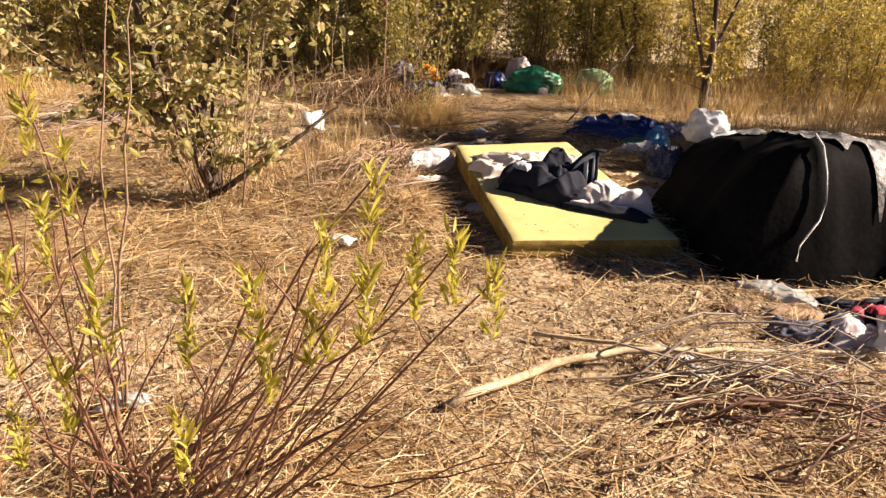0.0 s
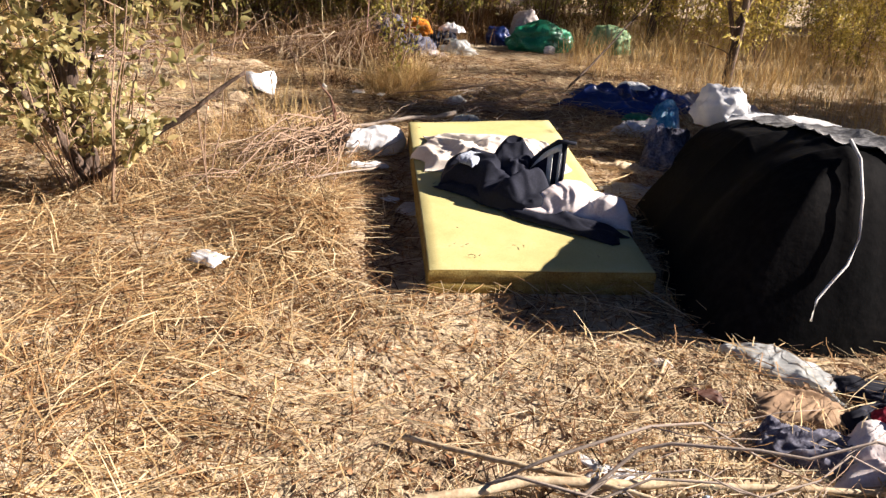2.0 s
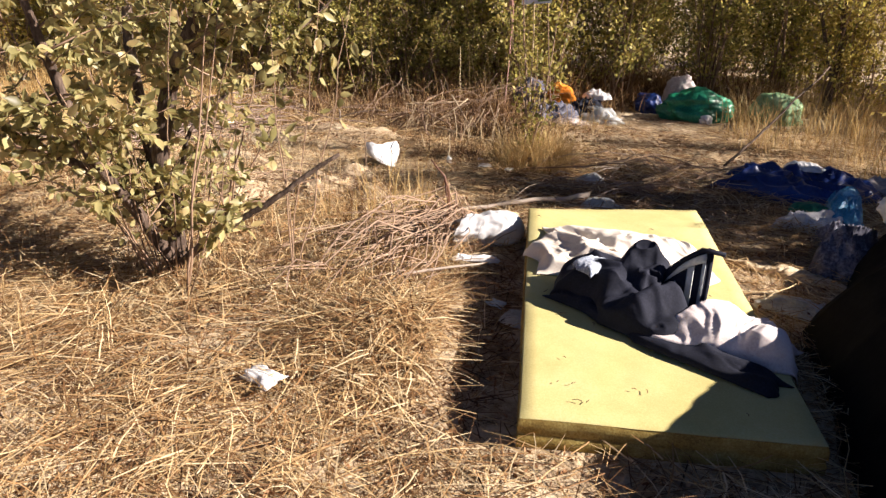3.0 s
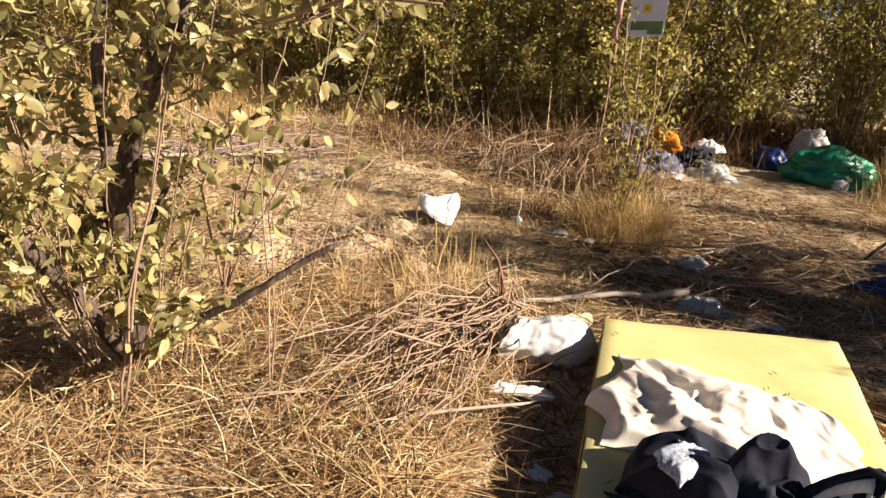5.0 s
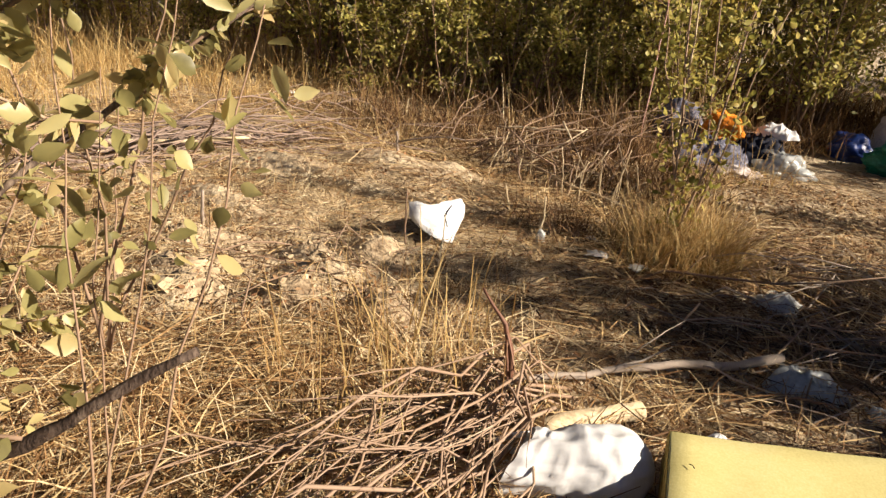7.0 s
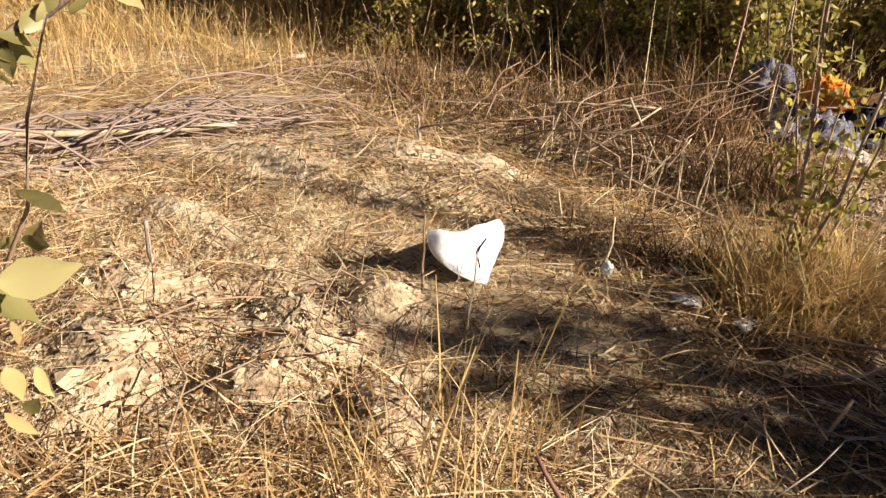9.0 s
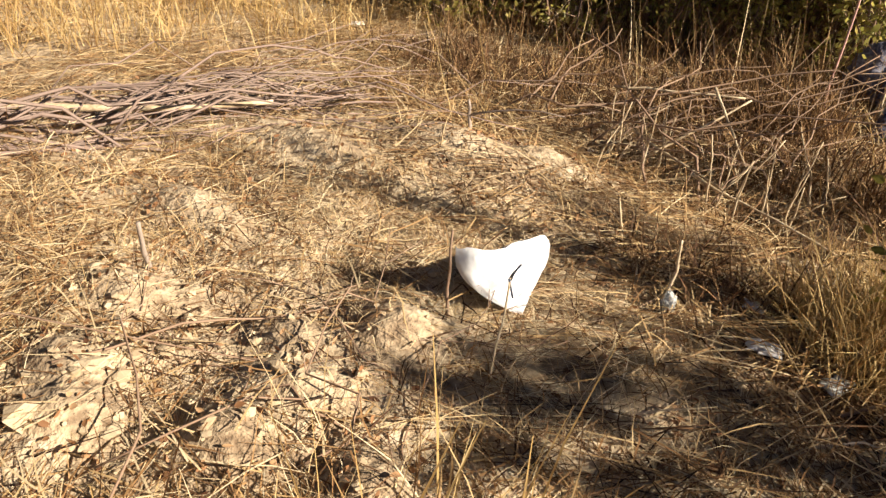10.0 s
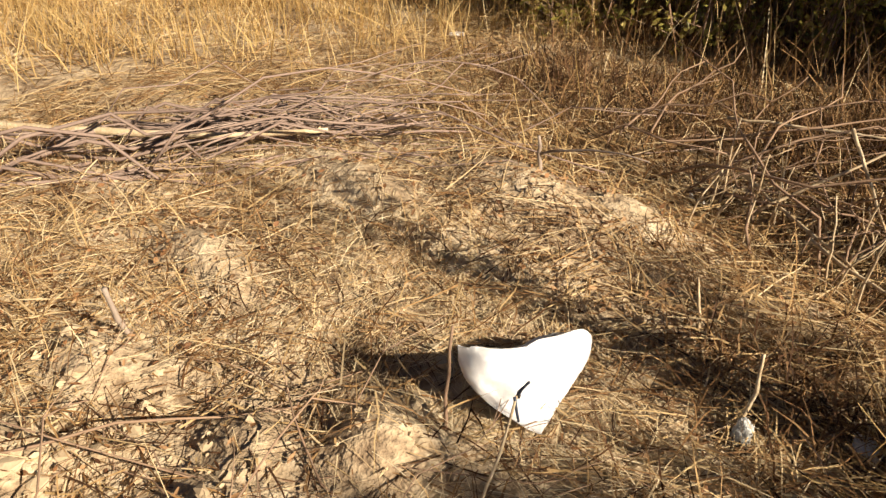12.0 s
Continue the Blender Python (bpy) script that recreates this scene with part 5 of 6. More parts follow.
def black_heap():
    ob = thing("covered_heap", "low heap covered with black polythene and dusty grey plastic", "covered heap")
    nx, ny = 170, 190

    def cover(x, y):
        xx = x + 0.05 * vnoise(x, y, 2.6, 81) + 0.012 * vnoise(x, y, 7, 82)
        yy = y + 0.05 * vnoise(x, y, 2.6, 83) + 0.012 * vnoise(x, y, 7, 84)
        h = heap_z(xx, yy)
        ridge = (1 - np.abs(vnoise(x * 1.6, y * 0.4, 3.2, 85))) ** 3 + (1 - np.abs(vnoise(x * 0.4, y * 1.6, 3.2, 185))) ** 3
        return h, h + np.clip(h * 1.6, 0, 1) * (0.024 * ridge + 0.02 * vnoise(x, y, 4, 86)) - 0.02

    x, y = np.meshgrid(np.linspace(1.28, 4.45, nx), np.linspace(3.92, 7.4, ny), indexing="ij")
    h, z = cover(x, y)
    s = Soup()
    i = (np.arange(nx - 1)[:, None] * ny + np.arange(ny - 1)[None, :]).ravel()
    quads = np.stack([i, i + ny, i + ny + 1, i + 1], -1)
    zr = z.ravel()
    s.add(np.stack([x, y, z], -1), quads[(zr[quads] > -0.019).any(axis=1)])
    part("black_sheet", s, BLACK_TARP, ob)
    # dusty grey plastic over the top, hanging in tongues down the front
    nx, ny = 240, 120
    x, v = np.meshgrid(np.linspace(2.06, 4.15, nx), np.linspace(0, 1, ny) ** 1.5, indexing="ij")
    edge = 4.56 + 0.025 * vnoise(x, 0 * x, 9, 89) + 0.012 * vnoise(x, 0 * x, 23, 90)
    for c, w, d in ((2.20, 0.03, 0.06), (2.37, 0.035, 0.20), (2.44, 0.02, 0.13), (2.60, 0.04, 0.28), (2.68, 0.03, 0.17), (2.92, 0.06, 0.22), (3.12, 0.04, 0.27), (3.35, 0.08, 0.16)):
        edge = edge - bump_at(x, 0 * x, c, 0, w, 1, d)
    y = edge + (6.0 - edge) * v
    h, z = cover(x, y)
    z = z + 0.010 + 0.012 * (1 - np.abs(vnoise(x, y, 6, 88))) ** 2
    s = Soup()
    i = (np.arange(nx - 1)[:, None] * ny + np.arange(ny - 1)[None, :]).ravel()
    quads = np.stack([i, i + ny, i + ny + 1, i + 1], -1)
    s.add(np.stack([x, y, z], -1), quads)
    part("grey_sheet", s, GREY_SHEET, ob, "dusty sunlit grey plastic sheet")
    s = Soup()
    rx, ry = np.array([2.05, 2.06, 2.07, 2.07, 2.04, 1.99, 1.95, 1.94]), np.array([4.56, 4.46, 4.38, 4.32, 4.28, 4.25, 4.225, 4.20])
    line = np.stack([rx, ry, heap_z(rx, ry) + 0.030], -1)
    tube(s, line, 0.0055, 0.005, 6, 0.2)
    part("rope", s, ROPE, ob, "white rope hanging down the front")


black_heap()


def bag(name, label, category, centre, radii, seed, material, crease=0.22, pinch=0.0, turn=0.0, group=""):
    s = Soup()
    z = float(ground_z(centre[0], centre[1])) if len(centre) == 2 else centre[2]
    sack(s, (centre[0], centre[1], z - 0.006), radii, seed, crease, 34, 48, pinch, turn)
    return single(name, s, material, label, category, group)


def sheet(name, label, category, corners, height, seed, material, freq=8.0, folds=(1, 0.3), n=34, wobble=0.12, lift=0.0):
    s = Soup()
    size = max(math.dist(corners[0], corners[2]), math.dist(corners[1], corners[3]))
    n = n if n > 50 else (40 if size < 0.3 else 64)
    drape(s, corners, 0, height, seed, freq * 1.2, folds, n, n, wobble * 1.2, lambda x, y: ground_z(x, y) + lift)
    return single(name, s, material, label, category)


# ---------------------------------------------------------------- rubbish round the heap
bag("white_bag", "stuffed white plastic bag on top of the heap", "plastic bag", (2.05, 6.70, 0.28), (0.17, 0.15, 0.15), 3, WHITE_PLASTIC, 0.22)
sheet("white_sheet", "flat white plastic sheet under a stuffed bag", "plastic sheet", [(1.98, 6.45), (2.75, 6.3), (2.8, 6.65), (2.0, 6.85)], 0.05, 91, WHITE_PLASTIC, 7, lift=0.33)
sheet("torn_plastic", "torn clouded plastic at the foot of the heap", "plastic sheet", [(1.58, 4.18), (1.98, 3.92), (2.04, 4.06), (1.66, 4.30)], 0.04, 92, CLEAR_PLASTIC, 8)
sheet("white_rag", "white and pink rag in a pile of clothes", "rag", [(1.80, 3.46), (2.25, 3.50), (2.22, 3.70), (1.92, 3.68)], 0.11, 93, PINK_CLOTH, 9)
sheet("dark_rag", "black rag in a pile of clothes by the heap", "rag", [(2.12, 3.52), (2.5, 3.50), (2.55, 3.82), (2.2, 3.84)], 0.10, 196, NAVY_CLOTH, 8)
sheet("red_rag", "red rag in a pile of clothes", "rag", [(2.0, 3.72), (2.08, 3.71), (2.10, 3.78), (2.02, 3.79)], 0.05, 94, RED_CLOTH, 9, lift=0.06)
bag("white_sack", "rolled pinkish-white sack in a pile of clothes", "sack", (1.97, 3.62), (0.07, 0.10, 0.07), 61, PINK_CLOTH, 0.10, turn=-0.5)
sheet("red_scrap", "small red printed scrap on a white sack", "scrap", [(2.04, 3.62), (2.12, 3.60), (2.14, 3.70), (2.06, 3.72)], 0.03, 294, RED_CLOTH, 12, lift=0.13)
sheet("grey_rag", "grey-green rag lying by the heap", "rag", [(1.62, 3.56), (1.92, 3.50), (1.96, 3.66), (1.66, 3.70)], 0.09, 95, GREY_CLOTH, 9)
sheet("dark_rag", "dark brown rag in shadow by the heap", "rag", [(1.66, 3.74), (1.95, 3.76), (1.95, 3.92), (1.68, 3.90)], 0.06, 96, CARDBOARD, 9)
sheet("grey_plastic", "crumpled grey plastic beside the clothes pile", "plastic sheet", [(2.15, 3.75), (2.7, 3.8), (2.6, 4.02), (2.25, 4.02)], 0.08, 97, CLEAR_PLASTIC, 8)
sheet("white_rag", "twisted white rag on top of dark clothes", "rag", [(2.0, 3.42), (2.12, 3.40), (2.34, 3.86), (2.22, 3.90)], 0.12, 193, PAPER, 11, lift=0.07)
sheet("dark_coat", "dark blue coat lying in shade at the heap", "coat", [(1.95, 3.72), (2.6, 3.70), (2.6, 4.05), (2.0, 4.05)], 0.10, 194, NAVY_CLOTH, 7)
sheet("grey_rag", "pale grey rag beside cut brush", "rag", [(2.1, 3.2), (2.6, 3.25), (2.6, 3.45), (2.1, 3.42)], 0.10, 195, GREYPINK_BAG, 9)
sheet("paper_scrap", "white paper scrap under cut brush", "paper", [(1.14, 3.36), (1.32, 3.34), (1.34, 3.46), (1.16, 3.48)], 0.02, 98, PAPER, 12)
sheet("paper_scrap", "white paper scrap among cut brush", "paper", [(1.22, 3.19), (1.40, 3.17), (1.40, 3.28), (1.24, 3.30)], 0.02, 99, PAPER, 12)
sheet("paper_scrap", "bluish-white wrapper among cut brush", "paper", [(1.44, 3.27), (1.58, 3.28), (1.57, 3.37), (1.45, 3.36)], 0.03, 100, BLUE_PAPER, 12)
sheet("paper_scrap", "torn white paper on matted straw", "paper", [(-0.46, 4.36), (-0.32, 4.32), (-0.30, 4.42), (-0.42, 4.46)], 0.035, 104, PAPER, 14, lift=0.04)
sheet("wrapper", "pale green-white wrapper beside thin wands", "wrapper", [(-0.80, 2.58), (-0.64, 2.62), (-0.62, 2.70), (-0.78, 2.68)], 0.03, 105, CLEAR_PLASTIC, 14, lift=0.03)
stick("short pale stick with a flat white cap", [(1.35, 3.80, 0.01), (1.40, 3.90, 0.015), (1.44, 4.02, 0.03)], 0.008, 0.006, PALE_WOOD, "stick", 0.02)
bag("paper_cup", "crushed cream paper cup on sand", "cup", (1.43, 4.02), (0.036, 0.026, 0.014), 21, BEIGE_CLOTH, 0.2)
sheet("dark_wrapper", "small dark red-brown wrapper on sand", "wrapper", [(1.46, 3.84), (1.60, 3.80), (1.61, 3.86), (1.48, 3.90)], 0.03, 106, RED_TWIG, 14)


def carrier_bag():
    """A bag lying on its side: open crumpled mouth at one end, rounded closed end, two handle loops at the rim."""
    ob = thing("carrier_bag", "open white plastic carrier bag lying on dry brush", "plastic bag")
    a, b = np.array([-0.235, 6.14, 0.085]), np.array([0.085, 6.33, 0.085])
    axis = unit(b - a)
    side = unit(np.cross(axis, (0, 0, 1.0)))
    up = np.cross(side, axis)
    rings, segs = 46, 64
    t, p = np.meshgrid(np.linspace(0, 1, rings), np.arange(segs) * 2 * np.pi / segs, indexing="ij")
    radius = np.interp(t, [0, 0.15, 0.5, 0.75, 0.9, 0.97, 1], [0.085, 0.090, 0.112, 0.108, 0.080, 0.048, 0.0])
    fold = 0.010 * vnoise(p * 2.2, t * 3, 1.5, 161) + 0.008 * (1 - np.abs(vnoise(p * 1.4 + t, t * 6, 1.6, 162))) ** 3 + 0.006 * vnoise(p * 5, t * 8, 1.3, 163)
    radius = radius + fold * np.clip((1 - t) * 6, 0, 1)
    start = 0.055 * np.cos(p - 2.4) + 0.02 * vnoise(p * 2, 0 * p, 1.3, 164)
    along = t * np.linalg.norm(b - a) + start * (1 - t) ** 2
    v = a + along[..., None] * axis + (radius * np.cos(p))[..., None] * side + (0.86 * radius * np.sin(p))[..., None] * up
    v[..., 2] = np.maximum(v[..., 2], 0.012 + 0.006 * vnoise(v[..., 0], v[..., 1], 14, 165))
    i = np.arange(rings - 1)[:, None] * segs + np.arange(segs)[None, :]
    j = np.arange(rings - 1)[:, None] * segs + (np.arange(segs)[None, :] + 1) % segs
    quads = np.stack([i, i + segs, j + segs, j], -1).reshape(-1, 4)
    sp = Soup()
    sp.add(v.reshape(-1, 3), quads)
    sp.add((v - (radius / (radius + 1e-6) * 0.002)[..., None] * unit(v - (a + along[..., None] * axis))).reshape(-1, 3), quads[:, ::-1])
    part("bag_body", sp, WHITE_PLASTIC, ob)
    for k0, k1, lift in ((26, 36, 0.02), (40, 52, 0.03)):
        r0, r1 = v[0, k0], v[0, k1]
        sp = Soup()
        mid = (r0 + r1) / 2 - axis * 0.07 + np.array([0, 0, lift - 0.02])
        tube(sp, np.array([r0, (r0 + mid) / 2 - axis * 0.02, mid, (r1 + mid) / 2 - axis * 0.02, r1]), 0.008, 0.008, 6, 0.35)
        part("handle_loop", sp, WHITE_PLASTIC, ob)


carrier_bag()
sheet("paper_scrap", "white plastic scrap below a carrier bag", "plastic scrap", [(-0.14, 5.76), (0.03, 5.80), (0.05, 5.87), (-0.12, 5.82)], 0.035, 107, PAPER, 16, wobble=0.2, lift=0.04)
bag("white_scrap", "white plastic bag tucked behind a foam mattress", "plastic bag", (0.21, 6.48), (0.07, 0.03, 0.09), 62, WHITE_PLASTIC, 0.14, turn=0.3)
sheet("wrapper", "small light blue wrapper in shade beside the mattress", "wrapper", [(0.13, 5.44), (0.21, 5.42), (0.22, 5.50), (0.15, 5.52)], 0.03, 108, BLUE_PAPER, 18, lift=0.01)
sheet("plastic_scrap", "clouded plastic scrap beside the mattress", "plastic scrap", [(0.22, 5.32), (0.36, 5.22), (0.38, 5.36), (0.27, 5.42)], 0.04, 109, CLEAR_PLASTIC, 14, lift=0.01)
sheet("clear_bag", "crumpled clear plastic bag on dark litter", "plastic bag", [(0.27, 7.12), (0.48, 7.12), (0.50, 7.28), (0.30, 7.30)], 0.07, 107, CLEAR_PLASTIC, 11, wobble=0.2)
sheet("clear_scrap", "clouded plastic strip beside the mattress", "plastic sheet", [(1.28, 5.92), (1.62, 5.76), (1.72, 5.92), (1.36, 6.08)], 0.06, 116, CLEAR_PLASTIC, 9)
sheet("clear_scrap", "clouded plastic sheet on dark litter", "plastic sheet", [(0.10, 7.86), (0.27, 7.82), (0.30, 7.98), (0.14, 8.04)], 0.07, 110, CLEAR_PLASTIC, 8)
sheet("clear_scrap", "small clear plastic scrap behind the mattress", "plastic scrap", [(0.56, 7.1), (0.78, 7.12), (0.78, 7.24), (0.58, 7.22)], 0.04, 111, CLEAR_PLASTIC, 14)
sheet("blue_tarp", "crumpled dark blue tarpaulin behind the mattress", "tarpaulin", [(1.06, 8.05), (1.95, 7.78), (2.20, 8.60), (1.20, 8.75)], 0.24, 112, BLUE_TARP, 4.5, (0.9, -0.2), 90)
sheet("white_scrap", "white plastic scrap on a blue tarpaulin", "plastic scrap", [(1.55, 8.45), (1.82, 8.40), (1.82, 8.58), (1.58, 8.62)], 0.06, 113, WHITE_PLASTIC, 10, lift=0.12)
sheet("light_blue_bag", "light blue plastic bag beside a tarpaulin", "plastic bag", [(1.75, 7.3), (1.95, 7.28), (1.98, 7.85), (1.78, 7.9)], 0.20, 114, CYAN_PLASTIC, 8)
bag("green_tub", "small green plastic bundle on the ground", "plastic bundle", (1.66, 7.58), (0.12, 0.07, 0.07), 9, GREEN_PLASTIC, 0.15)
sheet("white_rag", "white plastic rags beside a green bundle", "rag", [(1.45, 7.22), (1.82, 7.12), (1.86, 7.42), (1.5, 7.44)], 0.13, 115, PAPER, 9)
sheet("dark_blue_bag", "dark blue plastic bag against the heap", "plastic bag", [(1.58, 6.45), (1.95, 6.35), (1.95, 7.1), (1.62, 7.05)], 0.22, 116, GREY_CLOTH, 7)
sheet("pale_rag", "long pale rag on the ground beside the mattress", "rag", [(1.12, 6.42), (1.72, 6.28), (1.74, 6.38), (1.16, 6.55)], 0.06, 117, PALE_WOOD, 9)
sheet("brown_rag", "grey-brown sacking behind the tarpaulin", "rag", [(2.0, 8.3), (2.7, 8.1), (2.75, 8.7), (2.1, 8.8)], 0.14, 118, GREYPINK_BAG, 6)

# ---------------------------------------------------------------- rubbish under the thicket
bag("orange_cloth", "crumpled bright orange cloth on rubbish", "cloth", (-0.61, 10.70, 0.15), (0.14, 0.11, 0.11), 31, ORANGE_NET, 0.34)
sheet("grey_coat", "grey coat in a pile of clothes under shrubs", "coat", [(-0.90, 10.05), (-0.36, 10.1), (-0.31, 10.6), (-0.88, 10.6)], 0.24, 119, GREY_CLOTH, 6, n=54)
sheet("dark_jumper", "dark blue jumper in a pile of clothes under shrubs", "jumper", [(-0.51, 10.3), (-0.06, 10.3), (-0.11, 10.95), (-0.56, 10.95)], 0.24, 219, NAVY_CLOTH, 7)
sheet("lilac_cloth", "pale lilac cloth in a pile of clothes under shrubs", "cloth", [(-0.96, 10.55), (-0.56, 10.6), (-0.56, 11.0), (-0.96, 11.0)], 0.24, 319, BLUE_CLOTH, 7)
sheet("white_shirt", "dirty white shirt in a pile of clothes under shrubs", "shirt", [(-0.61, 10.02), (-0.26, 10.0), (-0.21, 10.22), (-0.56, 10.25)], 0.12, 419, GREYPINK_BAG, 9)
bag("white_bag", "white and grey plastic bag before the clothes pile", "plastic bag", (-0.12, 10.40), (0.20, 0.13, 0.10), 32, CLEAR_PLASTIC, 0.34)
sheet("white_scrap", "white rag on the clothes pile", "rag", [(-0.38, 10.75), (-0.10, 10.75), (-0.10, 10.95), (-0.36, 10.95)], 0.10, 120, PAPER, 10, lift=0.20)
bag("purple_bag", "greyish-lilac plastic bag behind weeds", "plastic bag", (-0.96, 10.85, 0.05), (0.18, 0.14, 0.17), 33, GREY_CLOTH, 0.3)
bag("dark_blue_sack", "dark blue sack in shade under shrubs", "sack", (0.27, 11.5), (0.16, 0.14, 0.14), 34, BLUE_TARP, 0.2)
bag("grey_pink_sack", "stuffed greyish-pink sack under shrubs", "sack", (0.59, 11.75), (0.19, 0.15, 0.24), 35, GREYPINK_BAG, 0.2)
bag("green_bag", "large crumpled green plastic bag under shrubs", "plastic bag", (0.82, 11.25), (0.38, 0.22, 0.19), 36, GREEN_PLASTIC, 0.28, turn=0.25)
bag("white_scrap", "small white carton by the green bag", "carton", (0.92, 11.02), (0.07, 0.05, 0.06), 37, PAPER, 0.2)
bag("pale_green_bag", "pale green mesh sack among dry grass", "sack", (1.62, 11.45), (0.26, 0.16, 0.20), 38, PALE_GREEN, 0.25)
for k, (x, y, a) in enumerate(((-0.61, 7.89, 0.3), (-0.40, 7.86, 1.2), (-1.80, 9.05, 0.1), (-0.72, 8.12, 2.0), (-4.13, 9.79, 0.5), (-3.62, 7.62, 1.0))):
    c, d = math.cos(a) * 0.05, math.sin(a) * 0.05
    sheet("paper_scrap", ("crumpled white wrapper on dry grass", "crumpled white paper on dark litter")[k % 2], "paper", [(x - c + d * 0.6, y - d - c * 0.6), (x + c + d * 0.6, y + d - c * 0.6), (x + c - d * 0.6, y + d + c * 0.6), (x - c - d * 0.6, y - d + c * 0.6)], 0.022, 130 + k, (PAPER, CLEAR_PLASTIC)[k == 1], 14, n=22, lift=0.02)
bag("clear_bottle_scrap", "crushed clear plastic scrap by a dry stalk", "plastic scrap", (-0.92, 7.93), (0.022, 0.02, 0.04), 40, CLEAR_PLASTIC, 0.3)


# ---------------------------------------------------------------- white bag hung on twigs
def hung_bag():
    """A white sack opened between two twigs: rim high at both ends, dipping in front, belly drawn down to a point."""
    ob = thing("hung_white_bag", "white plastic bag tied open between twigs over sandy ground", "plastic bag")
    left, right, foot = np.array([-1.415, 7.466, 0.215]), np.array([-1.315, 7.83, 0.165]), np.array([-1.225, 7.56, 0.02])
    along = unit(right - left)
    across = unit(np.array([along[1], -along[0], 0.0]))
    segs, rings = 64, 28
    p = np.arange(segs) * 2 * np.pi / segs
    mid = (left + right) / 2
    half = np.linalg.norm(right - left) / 2
    rim = mid + np.cos(p)[:, None] * along * half + np.sin(p)[:, None] * across * 0.022
    c = np.cos(p)
    rim[:, 2] -= 0.020 * np.exp(-((c + 0.25) / 0.45) ** 2) + 0.030 * np.clip((c - 0.72) / 0.28, 0, 1) ** 2 + np.where(np.sin(p) < 0, 0.03, 0) * np.abs(np.sin(p)) + 0.003 * np.sin(7 * p)
    low = foot + np.array([0.0, 0.0, 0.004])
    rows = []
    for f in [*np.linspace(0, 0.985, rings - 1), 1.0]:
        belly = np.sin(np.pi * min(f * 1.15, 1.0)) * 0.045
        keep = (1 - (0.86 if f < 1 else 1.0) * f ** (3.0 + 0.5 * (np.cos(p) > 0) * np.cos(p)))
        q = low + (rim - low) * keep[:, None]
        q[:, 2] = rim[:, 2] * (1 - f) + low[2] * f
        q += np.sin(p)[:, None] * across * belly
        crease = 0.006 * vnoise(p * 3, np.full(segs, f * 5), 1.6, 151) + 0.004 * (1 - np.abs(vnoise(p * 4, np.full(segs, f * 2), 2.2, 152))) ** 3
        q += across * crease[:, None]
        rows.append(q)
    v = np.concatenate(rows)
    i = (np.arange(rings - 1)[:, None] * segs + np.arange(segs)[None, :])
    j = (np.arange(rings - 1)[:, None] * segs + (np.arange(segs)[None, :] + 1) % segs)
    s = Soup()
    s.add(v, np.stack([i, i + segs, j + segs, j], -1).reshape(-1, 4))
    inner = v.copy()
    centre = mid * 0.5 + low * 0.5
    inner += unit(centre - v) * 0.0025
    s.add(inner, np.stack([j, j + segs, i + segs, i], -1).reshape(-1, 4))
    part("bag", s, WHITE_PLASTIC, ob)
    front = np.array([-1.22, 7.468, 0.19])
    s = Soup()
    tube(s, crooked((-1.10, 7.22, -0.02), front, 6, 0.02), 0.0045, 0.003, 5)
    part("prop_twig", s, PALE_WOOD, ob, "thin pale twig propping the bag")
    s = Soup()
    tube(s, np.array([front + (-0.005, 0.01, -0.01), front + (0.01, -0.002, 0.02), front + (0.025, 0.01, 0.05)]), 0.006, 0.003, 6)
    tube(s, np.array([front + (0.0, -0.006, 0.0), front + (0.014, -0.012, -0.025), front + (0.024, -0.014, -0.05)]), 0.004, 0.003, 5)
    part("knot", s, DARK_CORD, ob, "dark cord knot")
    s = Soup()
    tube(s, crooked((-1.38, 7.40, -0.02), (-1.422, 7.455, 0.27), 6, 0.02), 0.006, 0.0035, 6)
    part("side_twig", s, TWIG, ob, "upright twig holding the rim")


hung_bag()


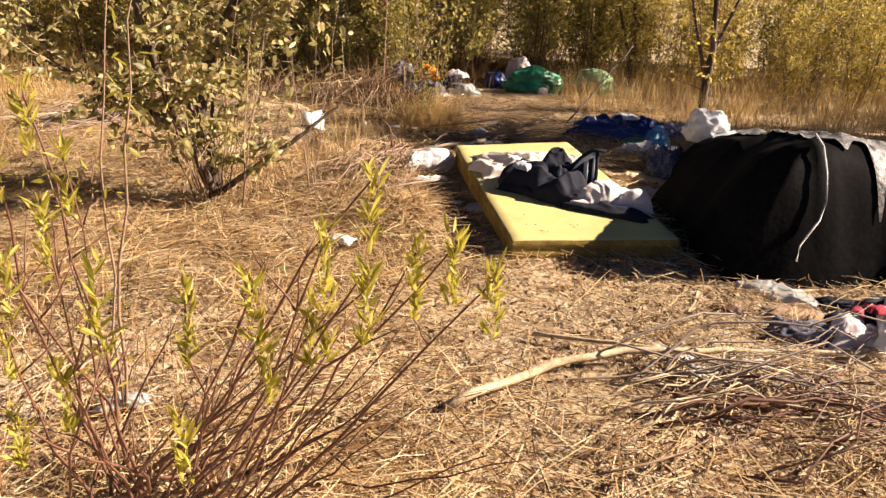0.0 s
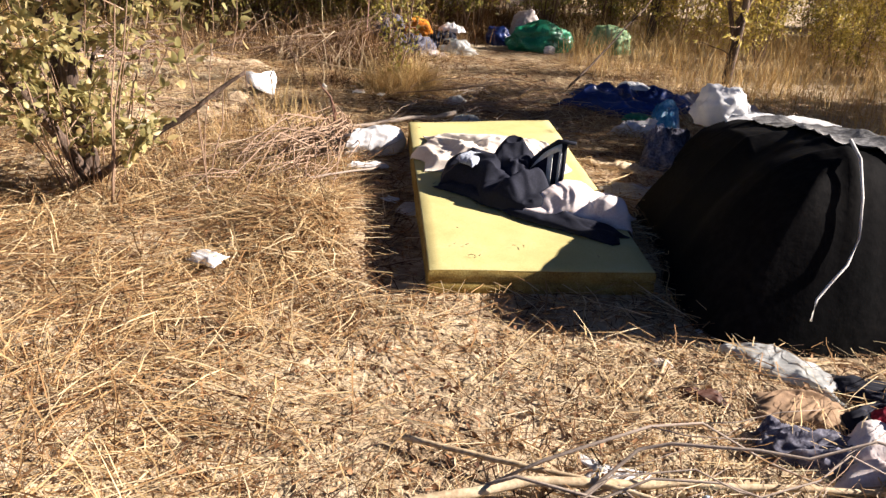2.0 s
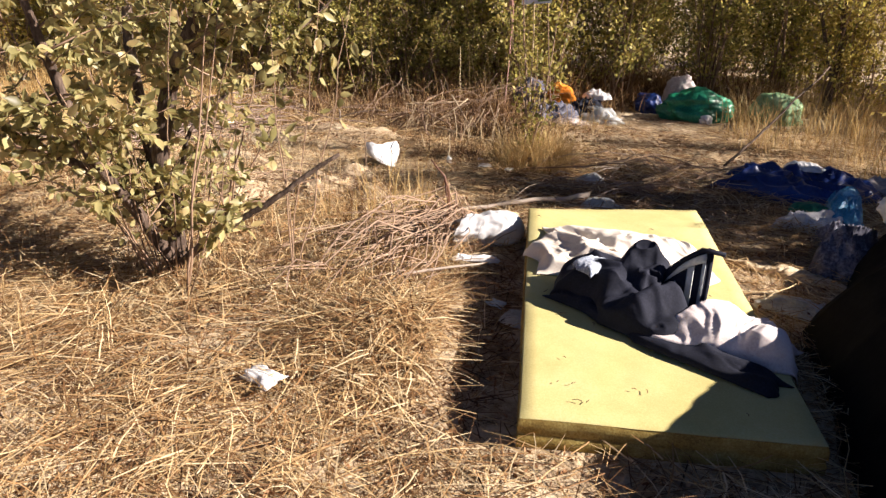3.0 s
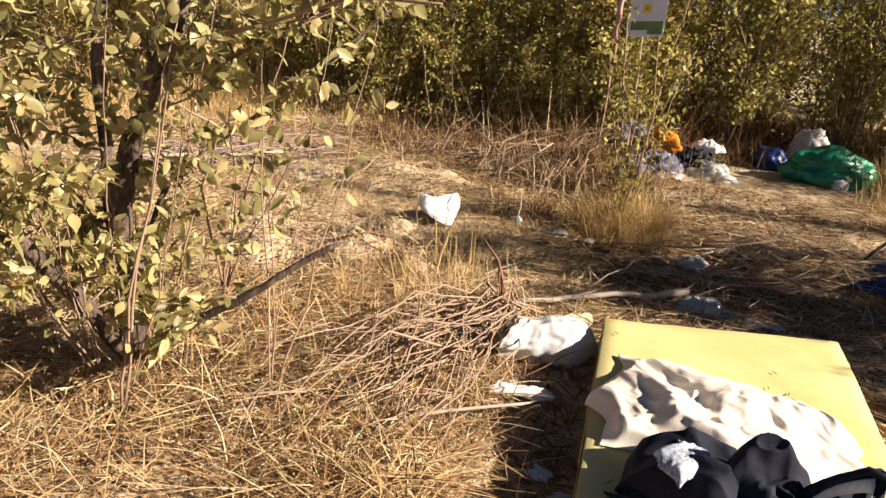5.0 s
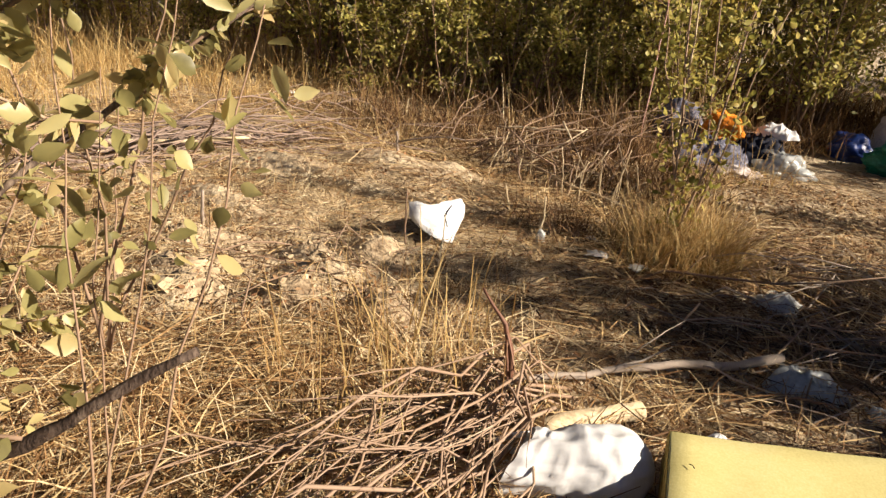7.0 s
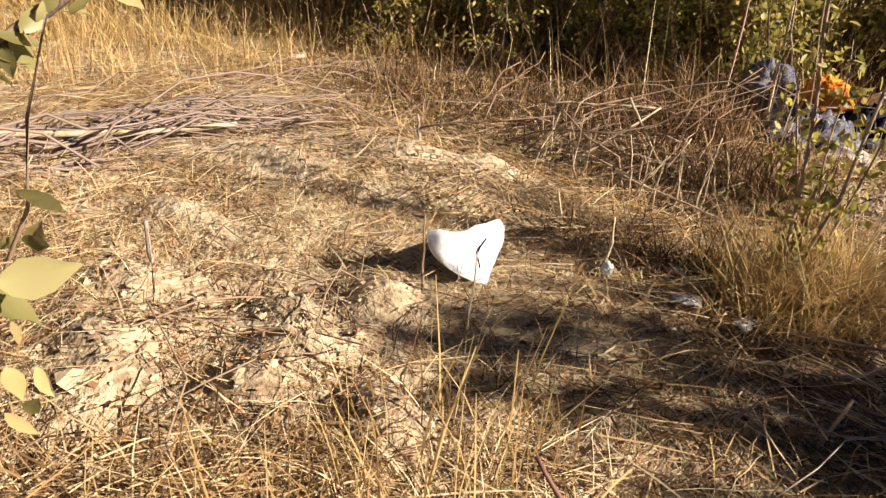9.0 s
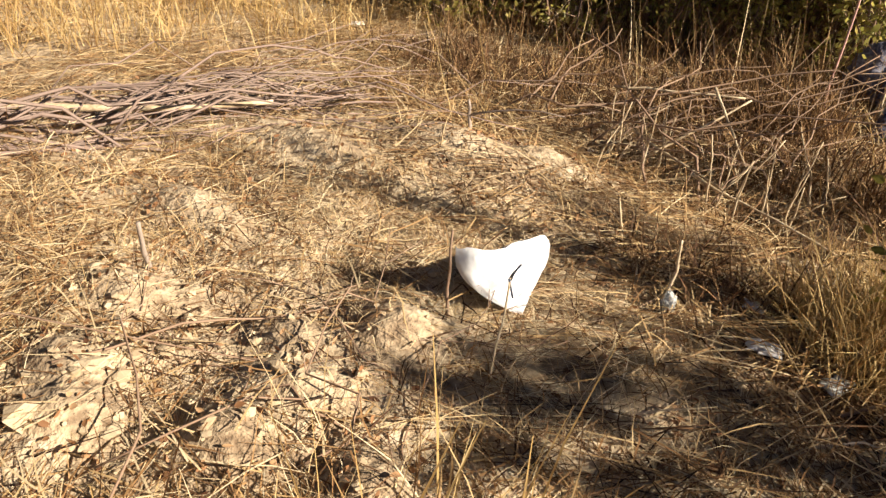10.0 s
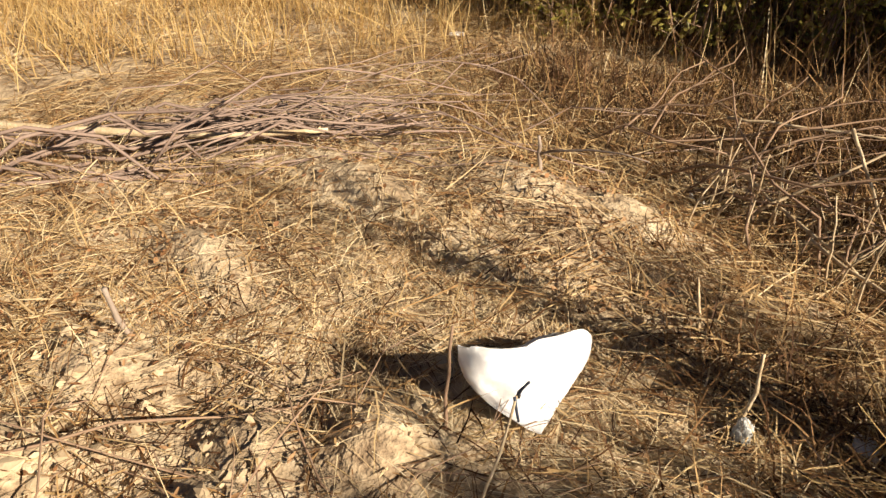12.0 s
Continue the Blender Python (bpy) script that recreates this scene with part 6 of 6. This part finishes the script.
# ---------------------------------------------------------------- printed sheet hung in the shrubs
def printed_sheet():
    ob = thing("printed_sheet", "framed printed picture hung on a thin stem", "picture")
    o, right, up = np.array([-1.0, 10.28, 1.15]), unit(np.array([0.31, 0.05, 0.03])), np.array([0.0, 0.02, 1.0])
    out = np.array([0.15, -1.0, 0.0])

    def panel(name, u0, u1, v0, v1, d, material, label=""):
        s = Soup()
        c = [o + right * u + up * v for u, v in ((u0, v0), (u1, v0), (u1, v1), (u0, v1))]
        s.add([*(q + out * d for q in c), *(q + out * (d - 0.008) for q in c)], [[0, 1, 2, 3], [7, 6, 5, 4], [0, 4, 5, 1], [1, 5, 6, 2], [2, 6, 7, 3], [3, 7, 4, 0]])
        part(name, s, material, ob, label, smooth=False)

    panel("board", 0, 0.30, 0, 0.36, 0.008, SIGN_WHITE)
    panel("landscape_print", 0.015, 0.285, 0.02, 0.13, 0.012, SIGN_GREEN, "printed green landscape strip")
    panel("caption_bar", 0.02, 0.16, 0.02, 0.055, 0.016, SIGN_WHITE)
    panel("flower_print", 0.10, 0.17, 0.20, 0.27, 0.012, SIGN_YELLOW, "printed yellow flower")
    panel("flower_centre", 0.125, 0.145, 0.225, 0.245, 0.016, SIGN_GREEN)
    s = Soup()
    tube(s, crooked((-0.86, 10.32, -0.02), (-0.88, 10.33, 1.55), 8, 0.015), 0.009, 0.006, 6)
    part("stem", s, PALE_WOOD, ob, "thin pale supporting stem")
    s = Soup()
    tube(s, crooked((-0.62, 10.36, -0.02), (-0.78, 10.33, 1.5), 8, 0.02), 0.007, 0.005, 6)
    part("stem", s, TWIG, ob)


printed_sheet()
rag = Soup()
tube(rag, crooked((-1.10, 10.3, 1.55), (-1.12, 10.28, 1.12), 9, 0.05), 0.03, 0.018, 8, 0.3)
tube(rag, crooked((-1.12, 10.32, 0.0), (-1.10, 10.3, 1.6), 9, 0.02), 0.006, 0.005, 6)
single("hanging_rag", rag, PINK_RAG, "faded pink rag hanging on a thin stem", "rag")

# thinner straw over the ground outside the clearing
lay_straw(52000, (-9.0, 8.5, -3.5, 9.5), lambda x, y: 1.0 * ((x < -4.6) | (x > 2.6) | (y < 1.6)) * ((x < 1.3) | (x > 4.5) | (y < 3.9) | (y > 7.4)) * np.clip(0.6 + 0.6 * vnoise(x, y, 1.1, 96), 0, 1), 0.12, 0.4, 0.005, 0.011, 0.04, 0.9, STRAW, "outer_straw", "thin dry straw over open sandy ground", rows=3, seed=46)
